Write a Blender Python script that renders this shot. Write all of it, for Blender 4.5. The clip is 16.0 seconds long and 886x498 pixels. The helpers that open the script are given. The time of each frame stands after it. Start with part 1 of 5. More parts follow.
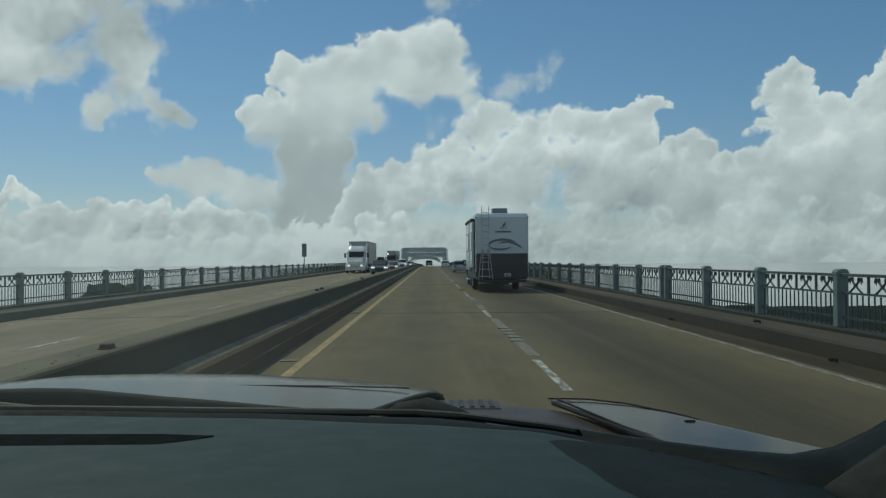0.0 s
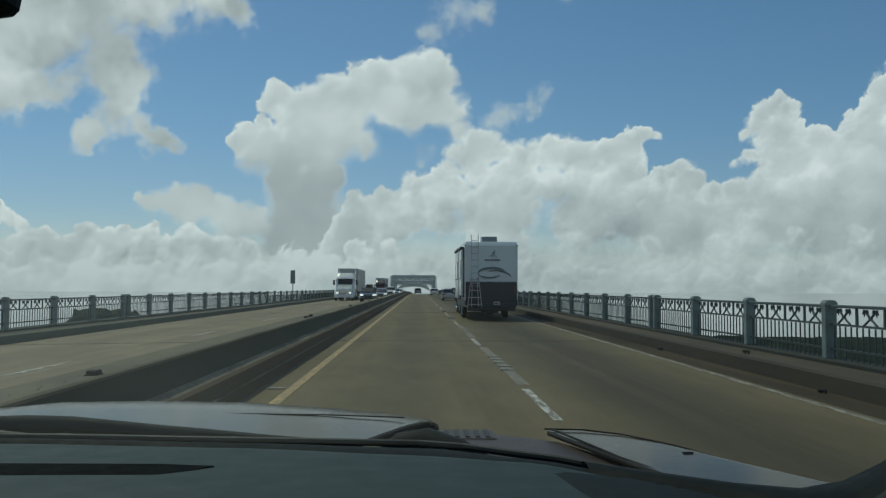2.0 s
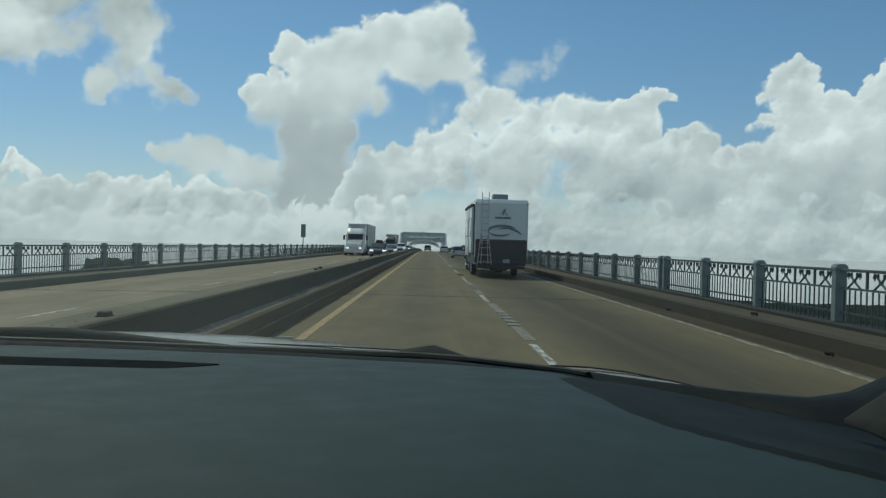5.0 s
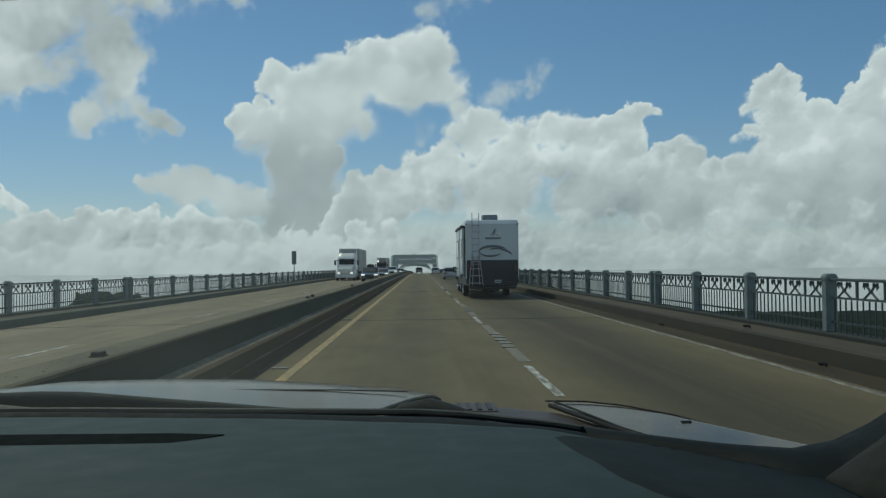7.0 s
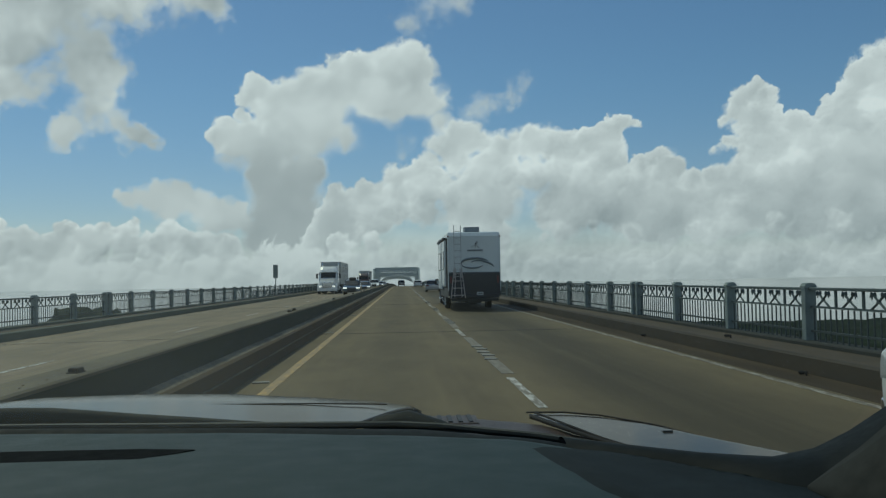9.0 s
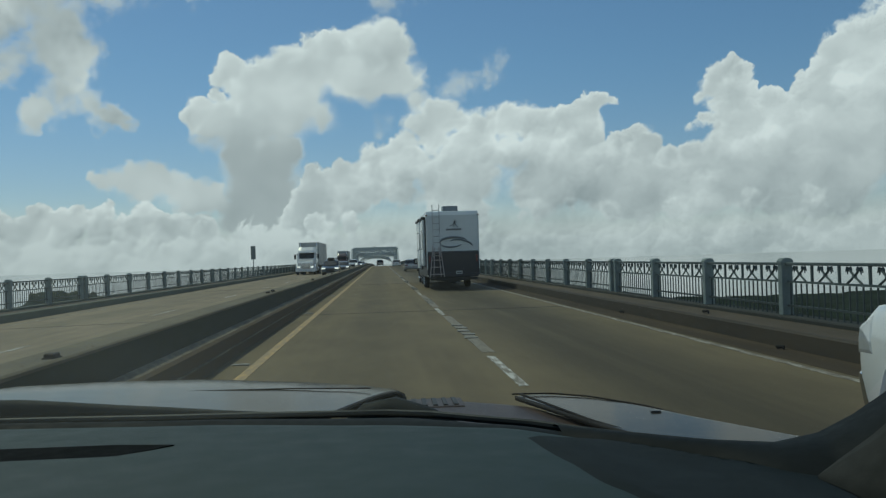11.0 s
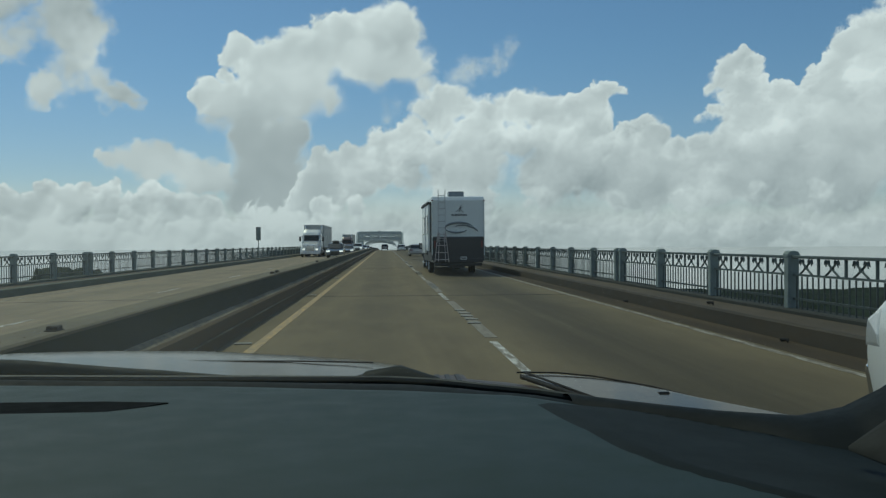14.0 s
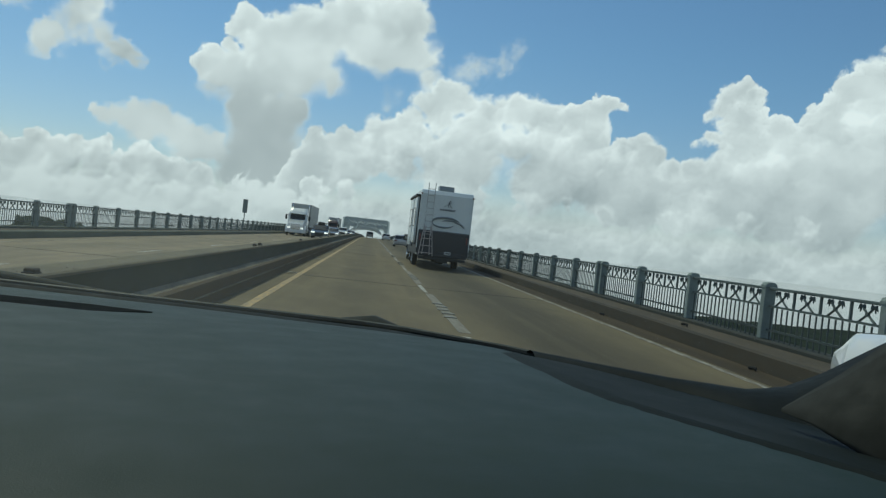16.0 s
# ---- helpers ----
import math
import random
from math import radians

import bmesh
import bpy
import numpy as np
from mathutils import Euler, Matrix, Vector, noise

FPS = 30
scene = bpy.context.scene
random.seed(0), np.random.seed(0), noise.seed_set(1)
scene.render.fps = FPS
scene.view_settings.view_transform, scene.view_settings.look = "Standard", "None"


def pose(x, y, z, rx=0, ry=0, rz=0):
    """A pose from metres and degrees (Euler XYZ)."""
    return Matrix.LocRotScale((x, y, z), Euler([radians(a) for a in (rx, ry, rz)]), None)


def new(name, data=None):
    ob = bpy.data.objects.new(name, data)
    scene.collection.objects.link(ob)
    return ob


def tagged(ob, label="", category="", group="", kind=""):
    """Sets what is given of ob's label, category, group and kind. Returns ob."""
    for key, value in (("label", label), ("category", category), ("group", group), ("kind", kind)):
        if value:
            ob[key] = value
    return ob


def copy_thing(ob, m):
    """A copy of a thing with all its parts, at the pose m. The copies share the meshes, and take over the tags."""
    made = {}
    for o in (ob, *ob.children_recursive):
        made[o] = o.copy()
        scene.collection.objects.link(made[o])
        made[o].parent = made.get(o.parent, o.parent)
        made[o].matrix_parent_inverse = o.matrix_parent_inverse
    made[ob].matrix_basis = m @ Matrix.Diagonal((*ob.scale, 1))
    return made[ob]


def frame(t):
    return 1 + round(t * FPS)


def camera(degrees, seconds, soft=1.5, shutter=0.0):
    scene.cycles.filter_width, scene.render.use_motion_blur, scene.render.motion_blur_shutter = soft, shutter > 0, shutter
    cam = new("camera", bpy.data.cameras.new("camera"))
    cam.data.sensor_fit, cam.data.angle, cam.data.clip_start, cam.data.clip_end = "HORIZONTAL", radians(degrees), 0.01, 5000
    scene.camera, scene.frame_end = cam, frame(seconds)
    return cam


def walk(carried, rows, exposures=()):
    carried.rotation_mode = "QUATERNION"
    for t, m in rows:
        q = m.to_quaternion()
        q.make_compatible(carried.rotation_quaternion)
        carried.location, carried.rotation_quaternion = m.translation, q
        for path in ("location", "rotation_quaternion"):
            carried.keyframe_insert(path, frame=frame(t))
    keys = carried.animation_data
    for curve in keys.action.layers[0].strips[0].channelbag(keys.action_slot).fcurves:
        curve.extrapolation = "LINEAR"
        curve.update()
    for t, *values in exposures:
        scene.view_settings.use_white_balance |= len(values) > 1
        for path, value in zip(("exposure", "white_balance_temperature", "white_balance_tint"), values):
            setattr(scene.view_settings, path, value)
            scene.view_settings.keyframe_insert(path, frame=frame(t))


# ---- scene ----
cam = camera(54.6, 16.0, soft=1.3)
walk(cam, [
    (0.0, pose(0.003, -0.021, 1.520, 90.73, 0.34, -0.89)),
    (0.5, pose(-0.018, -0.003, 1.526, 90.60, -1.02, -2.43)),
    (1.0, pose(-0.022, 0.011, 1.489, 91.40, -1.61, -3.04)),
    (1.5, pose(-0.021, -0.026, 1.522, 92.32, -0.45, -0.85)),
    (2.0, pose(-0.017, -0.013, 1.521, 92.59, -0.14, -1.64)),
    (2.5, pose(-0.013, 0.010, 1.506, 90.62, 0.46, -1.98)),
    (3.0, pose(-0.008, 0.008, 1.519, 90.11, 0.99, -2.50)),
    (3.5, pose(-0.014, -0.009, 1.514, 90.06, 0.87, -2.04)),
    (3.7, pose(-0.014, -0.007, 1.512, 90.10, 0.80, -2.04)),
    (5.8, pose(-0.013, 0.006, 1.428, 88.68, -4.16, -2.04)),
    (6.0, pose(-0.027, 0.017, 1.426, 88.12, -5.03, -3.33)),
    (6.5, pose(-0.007, -0.003, 1.494, 89.94, -0.31, -2.56)),
    (7.0, pose(-0.017, -0.039, 1.512, 91.19, 0.58, -1.56)),
    (7.5, pose(-0.027, -0.034, 1.494, 92.46, -0.71, -1.13)),
    (8.0, pose(-0.006, -0.028, 1.504, 92.08, 0.92, -2.48)),
    (8.2, pose(-0.006, -0.026, 1.504, 92.04, 0.95, -2.75)),
    (10.5, pose(-0.017, -0.010, 1.517, 91.59, 1.39, -2.88)),
    (11.0, pose(-0.018, 0.023, 1.513, 90.58, 1.73, -4.17)),
    (11.5, pose(-0.020, -0.012, 1.511, 90.73, 1.87, -1.69)),
    (12.0, pose(-0.015, -0.015, 1.517, 91.52, 2.40, -1.93)),
    (12.5, pose(-0.026, 0.006, 1.490, 91.05, -0.49, -1.82)),
    (13.0, pose(-0.021, 0.022, 1.494, 90.31, 0.22, -3.22)),
    (13.5, pose(-0.032, 0.029, 1.482, 90.27, -1.88, -3.31)),
    (14.0, pose(-0.021, 0.068, 1.482, 89.65, 0.28, -3.85)),
    (14.5, pose(-0.023, 0.063, 1.455, 89.35, -1.15, -3.63)),
    (15.0, pose(-0.037, 0.032, 1.479, 90.91, -1.65, -2.80)),
    (15.5, pose(-0.024, 0.063, 1.460, 89.61, -2.90, -4.19)),
    (16.0, pose(-0.021, 0.018, 1.430, 89.39, -6.41, -4.85)),
], exposures=[(0.0, -0.66, 6330, -3), (3.7, -0.61, 6330, -3), (5.8, -0.38, 6330, -3), (6.1, -0.38, 6330, -3), (6.6, -0.61, 6330, -3), (8.2, -0.66, 6330, -3),
              (12.0, -0.61, 6330, -3), (14.0, -0.57, 6330, -3), (14.5, -0.50, 6330, -3), (15.0, -0.56, 6330, -3), (16.0, -0.36, 6330, -3)])

# ---- world: blue sky with fair-weather cumulus, sun high on the left ----
SUN_AZ, SUN_EL = radians(-36), radians(55)   # azimuth from the road's direction, clockwise positive
# azimuth, elevation and radius in degrees of the main billows, cloud by cloud
HIGH = [(-28.1, 13.2, 4.21), (-25.8, 15.8, 3.6), (-26.3, 12.6, 2.47), (-24, 15, 3.67), (-20.5, 17, 3.23), (-16.8, 17.9, 2.6), (-13.3, 18.1, 1.76), (-11.6, 17.2, 1.21), (-19.1, 14.1, 1.87), (-18.1, 12.9, 1.26), (-20, 12.5, 1.91), (-24.5, 11.5, 1.41), (-22.6, 11.7, 1.23), (-18.6, 10.9, 1.4), (-20.3, 9.8, 1.53), (-21.2, 9.2, 1.11), (-17.3, 9.6, 1.35), (-16.3, 9.1, 0.93), (-23.5, 19.3, 3.95), (-18.6, 20, 3.73), (-13.3, 20.2, 2.79)]
TOWER = [(-9.4, 12.7, 0.88), (-10.1, 11.7, 0.8), (-10.4, 10.8, 0.48), (-8.4, 11.9, 1.54), (-6.5, 12.3, 1.92), (-4.3, 12.9, 2.07), (-2, 13.5, 2.07), (0, 14.5, 1.7), (1.4, 14.7, 1.25), (1.8, 13.1, 1.56), (-0.1, 11.9, 2.05), (-3.9, 11.1, 2.16), (-6.1, 10.3, 2.15), (-8.3, 9.9, 1.85), (-10.2, 9.5, 1.32), (-11.6, 10, 0.8), (-12.2, 9.4, 0.66), (-11.2, 8.6, 1.03), (-9.4, 8.4, 1.66), (-7.2, 8.1, 1.86), (-5.3, 8.5, 1.12), (-4.6, 9.6, 1.49), (-1.2, 11.2, 1.49), (-5.7, 9.3, 1.34), (1.2, 11.6, 1.27), (-3.3, 9.2, 1.12), (2.6, 11.2, 1.42), (3.1, 9.9, 0.97)]
STEM = [(-9.2, 8, 1.63), (-7.2, 7.9, 2.08), (-8.6, 6.3, 2.15), (-6.6, 6.2, 2.09), (-7.5, 4.7, 2.53), (-9, 3.7, 1.86), (-9.7, 2.9, 1.19), (-6, 3.7, 1.87), (-7.8, 3, 1.79), (-5.5, 7.6, 1.12), (-11.2, 8.1, 1.1)]
BANK = [(3.7, 9.9, 1.05), (3.8, 8.6, 1.12), (5, 9.5, 1.05), (2.7, 8.8, 1.13), (6.7, 8.8, 1.27), (8.6, 9.2, 1.12), (10.2, 9.1, 1.19), (11.7, 8.8, 1.18), (13, 9.1, 1.03), (14.2, 9.6, 0.95), (14.9, 10.1, 0.73), (15.7, 9.8, 0.47), (13.8, 8.2, 1.32), (16, 7.3, 0.8), (17.4, 7.6, 0.9), (18.2, 7.1, 0.65), (19.2, 6.2, 0.64), (1.5, 7.4, 1.2), (-0.3, 6.5, 1.28), (-2.2, 5.8, 1.13), (-4.1, 5.8, 1.05), (-4.8, 4.4, 1.12), (-4, 4.1, 1.35), (-5.2, 2.5, 1.65), (-1.9, 3.9, 2.18), (1.9, 5.4, 2.49), (5.6, 6.4, 2.85), (9.4, 6.4, 2.83), (13.1, 5.8, 2.8), (15.9, 4.9, 2.41), (18.4, 4.5, 1.95), (20.1, 5.2, 1.43), (-4.5, 2.3, 1.88), (5.7, 3.2, 3.01), (11.6, 3.3, 2.97)]
RIGHT = [(23.2, 11.6, 0.8), (22.4, 11.2, 0.84), (21.8, 10.3, 0.84), (23.8, 11.1, 0.62), (23.1, 10, 1.39), (21.1, 9.6, 0.53), (20.5, 7.9, 0.5), (21.2, 8.3, 0.53), (22.8, 8.1, 1.57), (24.2, 8.7, 1.45), (25.4, 9.3, 0.75), (26, 8.6, 1.3), (27.8, 9.7, 1.27), (28.5, 10.9, 0.93), (29, 11.8, 0.79), (30, 12, 1.64), (28.4, 8, 1.94), (26, 6.6, 2.26), (23.4, 5.5, 2.3), (21.6, 6, 1.27), (20.4, 6.5, 0.64), (28.4, 4.9, 2.89), (31.4, 8.7, 3.58), (30.7, 4.5, 3.61), (32.5, 12.7, 2.86), (34.6, 7.2, 4.4), (16.6, 2.9, 2.91), (21.4, 2.9, 2.83), (24.7, 3.8, 2.42), (27.9, 3.2, 2.7), (17.7, 6.6, 0.94)]
THIN = [(-15.8, 5.8, 1.01), (-17, 5.2, 0.93), (-14.3, 5.7, 1.09), (-12.9, 5.2, 1.24), (-11.5, 4.6, 1.25), (-17.8, 5.6, 0.5), (-10.4, 4.3, 1.11), (-14.7, 4.5, 1.3), (-12.2, 3.8, 1.47)]
LOW = [(-25.5, 4.4, 0.81), (-26, 4.8, 0.47), (-24.8, 4, 0.54), (-26.7, 3.8, 1), (-23.1, 3.3, 0.69), (-24.2, 2.6, 1.16), (-22.6, 2.6, 0.97), (-20.9, 3.6, 0.73), (-21.4, 2.7, 0.97), (-20, 3, 0.77), (-18.8, 3.5, 0.71), (-19.4, 2.7, 0.99), (-16.8, 3.9, 0.75), (-17.5, 3, 1), (-15.6, 2.9, 1.01), (-14.2, 2.8, 0.94), (-12.9, 2.5, 1.02), (-11.5, 2.4, 1.1), (-14.9, 3.6, 0.87), (-28.1, 3.4, 1.31), (-4.1, 2.5, 0.83), (-1.9, 2.4, 0.75), (9.4, 3.8, 0.82), (12.7, 3.4, 0.74), (15.2, 2.9, 0.88), (19.4, 3.3, 0.79), (24, 3.2, 0.84), (27.5, 3.4, 0.88)]
WISPS = [(1.2, 16.5, 1.47), (3.6, 17.9, 1.67), (0.3, 16.8, 0.95), (4.5, 18.3, 0.94), (1.9, 18.4, 1.53), (7.8, 12.1, 1.18), (8.6, 13, 0.81), (6.9, 11.3, 1.19), (5, 10.9, 1.42), (5.6, 11.8, 1.11), (0.5, 9.5, 0.97), (-0.3, 8.6, 0.75), (10, 19.5, 1.07), (-24.2, 3.4, 0.27)]


class Nodes:
    """Short-hand to wire a node tree."""

    def __init__(self, tree):
        self.tree = tree
        tree.nodes.clear()

    def add(self, kind, **settings):
        node = self.tree.nodes.new(kind)
        for key, value in settings.items():
            setattr(node, key, value)
        return node

    def wire(self, a, b):
        self.tree.links.new(a, b)

    def put(self, socket, value):
        if isinstance(value, bpy.types.NodeSocket):
            self.wire(value, socket)
        else:
            socket.default_value = value

    def math(self, op, a, b=0.0, c=0.0, clamp=False):
        node = self.add("ShaderNodeMath", operation=op, use_clamp=clamp)
        for socket, value in zip(node.inputs, (a, b, c)):
            self.put(socket, value)
        return node.outputs[0]

    def vec(self, op, a, b=(0, 0, 0), scale=None):
        node = self.add("ShaderNodeVectorMath", operation=op)
        self.put(node.inputs[0], a)
        self.put(node.inputs[1], b)
        if scale is not None:
            self.put(node.inputs["Scale"], scale)
        return node.outputs["Value"] if op in ("DISTANCE", "DOT_PRODUCT", "LENGTH") else node.outputs["Vector"]

    def noise(self, vector, scale, detail=4.0, rough=0.55, lac=2.0):
        node = self.add("ShaderNodeTexNoise")
        self.put(node.inputs["Vector"], vector)
        node.inputs["Scale"].default_value = scale
        node.inputs["Detail"].default_value = detail
        node.inputs["Roughness"].default_value = rough
        node.inputs["Lacunarity"].default_value = lac
        return node

    def ramp(self, value, lo, hi, out_lo=0.0, out_hi=1.0, kind="SMOOTHSTEP"):
        node = self.add("ShaderNodeMapRange", interpolation_type=kind)
        self.put(node.inputs["Value"], value)
        for name, v in (("From Min", lo), ("From Max", hi), ("To Min", out_lo), ("To Max", out_hi)):
            self.put(node.inputs[name], v)
        return node.outputs["Result"]

    def mix(self, factor, a, b):
        node = self.add("ShaderNodeMix", data_type="RGBA")
        self.put(node.inputs["Factor"], factor)
        for name, v in (("A", a), ("B", b)):
            socket = [s for s in node.inputs if s.name == name and s.type == "RGBA"][0]
            self.put(socket, (*v, 1.0) if isinstance(v, tuple) and len(v) == 3 else v)
        return [s for s in node.outputs if s.type == "RGBA"][0]


def unit(az, el):
    a, e = radians(az), radians(el)
    return (math.sin(a) * math.cos(e), math.cos(a) * math.cos(e), math.sin(e))


world = bpy.data.worlds.new("sky")
scene.world = world
world.use_nodes = True
N = Nodes(world.node_tree)
ray = N.vec("NORMALIZE", N.add("ShaderNodeTexCoord").outputs["Generated"])
height = N.add("ShaderNodeSeparateXYZ")
N.wire(ray, height.inputs[0])
up = height.outputs["Z"]
HALF = (0.5, 0.5, 0.5)
warp = N.vec("SUBTRACT", N.noise(ray, 30, 5, 0.60).outputs["Color"], HALF)
bent = N.vec("ADD", ray, N.vec("SCALE", warp, scale=0.024))
loose = N.vec("ADD", ray, N.vec("SCALE", warp, scale=0.045))
SUNWARD = Vector((-0.45, 0.0, 0.89))
toward_sun = N.vec("DOT_PRODUCT", bent, tuple(SUNWARD))


def billows(where, *clouds):
    """How deep the ray goes into the billows, and how far it passes on the sunny side of their middles, in radians."""
    depth = middle = None
    for az, el, size in [one for cloud in clouds for one in cloud]:
        c = unit(az, el)
        near = N.math("MULTIPLY_ADD", N.vec("DISTANCE", where, c), -1.0 / radians(size * 1.18), 1.0, clamp=True)
        q = sum(a * b for a, b in zip(c, SUNWARD))
        depth = near if depth is None else N.math("ADD", depth, near)
        middle = N.math("MULTIPLY", near, q) if middle is None else N.math("MULTIPLY_ADD", near, q, middle)
    side = N.math("SUBTRACT", toward_sun, N.math("DIVIDE", middle, N.math("MAXIMUM", depth, 0.02)))
    side = N.math("MULTIPLY", side, N.ramp(depth, 0.02, 0.25))
    return depth, side


def puffs(where, scale):
    """Rounded heads side by side: how near to a head's middle, and how far on its sunny side."""
    node = N.add("ShaderNodeTexVoronoi", feature="SMOOTH_F1")
    N.wire(where, node.inputs["Vector"])
    node.inputs["Scale"].default_value = scale
    node.inputs["Smoothness"].default_value = 0.35
    away = N.vec("SUBTRACT", where, node.outputs["Position"])
    sunny = N.math("MULTIPLY", N.vec("DOT_PRODUCT", away, tuple(SUNWARD)), float(scale))
    return N.math("SUBTRACT", 0.5, node.outputs["Distance"]), sunny


def moved(step):
    return N.vec("ADD", bent, tuple(SUNWARD * step))


mass = N.math("SUBTRACT", N.noise(bent, 24, 7, 0.58).outputs["Fac"], 0.5)
crinkled = N.vec("ADD", bent, N.vec("SCALE", N.vec("SUBTRACT", N.noise(ray, 160, 3, 0.6).outputs["Color"], HALF), scale=0.006))
head, head_sun = puffs(crinkled, 34)
curl, curl_sun = puffs(crinkled, 92)
swell = N.noise(bent, 11, 4, 0.5).outputs["Fac"]
swell_sun = N.math("SUBTRACT", swell, N.noise(moved(0.026), 11, 4, 0.5).outputs["Fac"])
frayed = N.math("SUBTRACT", N.noise(crinkled, 110, 5, 0.66).outputs["Fac"], 0.5)
ragged = N.math("ADD", N.math("MULTIPLY", mass, 1.1), N.math("ADD", N.math("MULTIPLY", head, 0.62), N.math("MULTIPLY", curl, 0.45)))
ragged = N.math("MULTIPLY_ADD", frayed, 0.9, ragged)
gauzy = N.ramp(N.noise(ray, 9, 2).outputs["Fac"], 0.40, 0.64, 0.75, 2.6)


def cumulus(depth, side, soft, base, rough=1.0, gain=6.0, lump=1.0):
    """Cover and brightness of a cloud: crisp knobbly rims, lit towards the sun, greyer below and where it is thick."""
    dense = N.math("ADD", depth, N.math("MULTIPLY_ADD", ragged, 0.55 * rough, -0.20))
    over = N.math("MULTIPLY", N.ramp(dense, 0.0, soft), N.ramp(depth, 0.0, 0.10))
    rim = N.ramp(dense, 0.05, 1.0, 0.16, -0.06)
    glow = N.math("ADD", N.math("MULTIPLY", side, gain), N.math("ADD", rim, base))
    glow = N.math("ADD", glow, N.math("MULTIPLY", swell_sun, 1.1 * lump))
    near_rim = N.ramp(dense, 0.1, 1.2, 1.0, 0.10)
    knobs = N.math("ADD", N.math("MULTIPLY", head_sun, 0.18 * lump), N.math("MULTIPLY", curl_sun, 0.14 * lump))
    glow = N.math("ADD", glow, N.math("MULTIPLY", knobs, near_rim))
    return over, N.math("MINIMUM", N.math("MAXIMUM", glow, 0.04), 1.0)


def shaded(lit):
    return N.mix(lit, (0.36, 0.42, 0.48), (1.18, 1.23, 1.30))


# scattered clouds outside the view, added unseen to whiten the skylight
scatter = N.ramp(N.noise(ray, 3.2, 5, 0.55).outputs["Fac"], 0.34, 0.60, -0.9, 0.7, "LINEAR")
scatter = N.math("SUBTRACT", scatter, N.ramp(height.outputs["Y"], 0.55, 0.80, 0.0, 2.0))
cover, lit = cumulus(scatter, 0.0, 0.5, 0.60)
cloud_colour = shaded(lit)
# thin sheets and wisps, then the tall heaps, then the low row along the horizon in front
flank = height.outputs["X"]
def rims(side, crisp, faint):
    """Crisp towards the sun, fading on the shaded side."""
    return N.math("MULTIPLY", gauzy, N.ramp(side, -0.022, 0.006, faint, crisp))


wisp_depth, wisp_side = billows(loose, WISPS)
LAYERS = [(wisp_depth, wisp_side, 2.0, 0.62, 1.6, 2.0, 0.5)]
thin_depth, thin_side = billows(loose, THIN)
LAYERS.append((N.math("MULTIPLY", thin_depth, 2.0), thin_side, 1.2, 0.68, 1.6, 3.0, 0.8))
high_depth, high_side = billows(loose, HIGH)
LAYERS.append((N.math("MULTIPLY", high_depth, 1.55), high_side, 1.35, 0.60, 1.7, 1.5, 1.7))
stem_depth, stem_side = billows(bent, STEM)
LAYERS.append((stem_depth, stem_side, 0.9, 0.40, 0.9, 3.5, 0.4))
tower_depth, tower_side = billows(bent, TOWER)
tower_soft = N.math("MAXIMUM", rims(tower_side, 0.14, 1.0), N.ramp(flank, -0.10, 0.02, 0.0, 0.45))
LAYERS.append((tower_depth, tower_side, tower_soft, N.ramp(up, 0.130, 0.190, 0.44, 0.74), 1.0, 5.0, 0.9))
heap_depth, heap_side = billows(bent, BANK, RIGHT)
LAYERS.append((heap_depth, heap_side, rims(heap_side, 0.17, 0.6), N.ramp(up, 0.06, 0.15, 0.48, 0.66), 1.0, 8.0, 1.0))
low_depth, low_side = billows(bent, LOW)
bent_up = N.add("ShaderNodeSeparateXYZ")
N.wire(loose, bent_up.inputs[0])
low_depth = N.math("ADD", low_depth, N.ramp(bent_up.outputs["Z"], 0.0, 0.075, 0.9, -0.25, "LINEAR"))
LAYERS.append((low_depth, low_side, N.ramp(flank, -0.15, 0.05, 0.18, 0.6), N.ramp(flank, -0.15, 0.25, 0.76, 0.52), 1.2, 8.0, 1.8))
for layer in LAYERS:
    over, lit = cumulus(*layer)
    cloud_colour = N.mix(over, cloud_colour, shaded(lit))
    cover = N.math("MAXIMUM", cover, over)
cover = N.math("MAXIMUM", cover, N.ramp(up, 0.015, 0.075, 1.0, 0.0))
haze = N.ramp(up, -0.01, 0.10, 0.55, 0.0)
cloud_colour = N.mix(haze, cloud_colour, (0.58, 0.65, 0.70))
sky = N.add("ShaderNodeTexSky", sky_type="NISHITA", sun_disc=False, sun_elevation=SUN_EL, sun_rotation=SUN_AZ,
            air_density=1.0, dust_density=0.15, ozone_density=2.5)
air = N.add("ShaderNodeBackground")
clear_tint = N.mix(N.ramp(up, 0.04, 0.24), (0.86, 0.90, 1.06), (0.81, 0.965, 1.10))
N.wire(N.vec("MULTIPLY", sky.outputs[0], clear_tint), air.inputs["Color"])
air.inputs["Strength"].default_value = 0.100
white = N.add("ShaderNodeBackground")
N.wire(cloud_colour, white.inputs["Color"])
white.inputs["Strength"].default_value = 0.90
blend = N.add("ShaderNodeMixShader")
N.wire(cover, blend.inputs[0])
N.wire(air.outputs[0], blend.inputs[1])
N.wire(white.outputs[0], blend.inputs[2])
N.wire(blend.outputs[0], N.add("ShaderNodeOutputWorld").inputs["Surface"])

sun = new("sun", bpy.data.lights.new("sun", "SUN"))
sun.data.energy, sun.data.angle, sun.data.color = 2.2, radians(1.2), (0.98, 0.95, 0.74)
toward = Vector((math.sin(SUN_AZ) * math.cos(SUN_EL), math.cos(SUN_AZ) * math.cos(SUN_EL), math.sin(SUN_EL)))
sun.rotation_mode = "QUATERNION"
sun.rotation_quaternion = toward.to_track_quat("Z", "Y")
sun.location = toward * 60


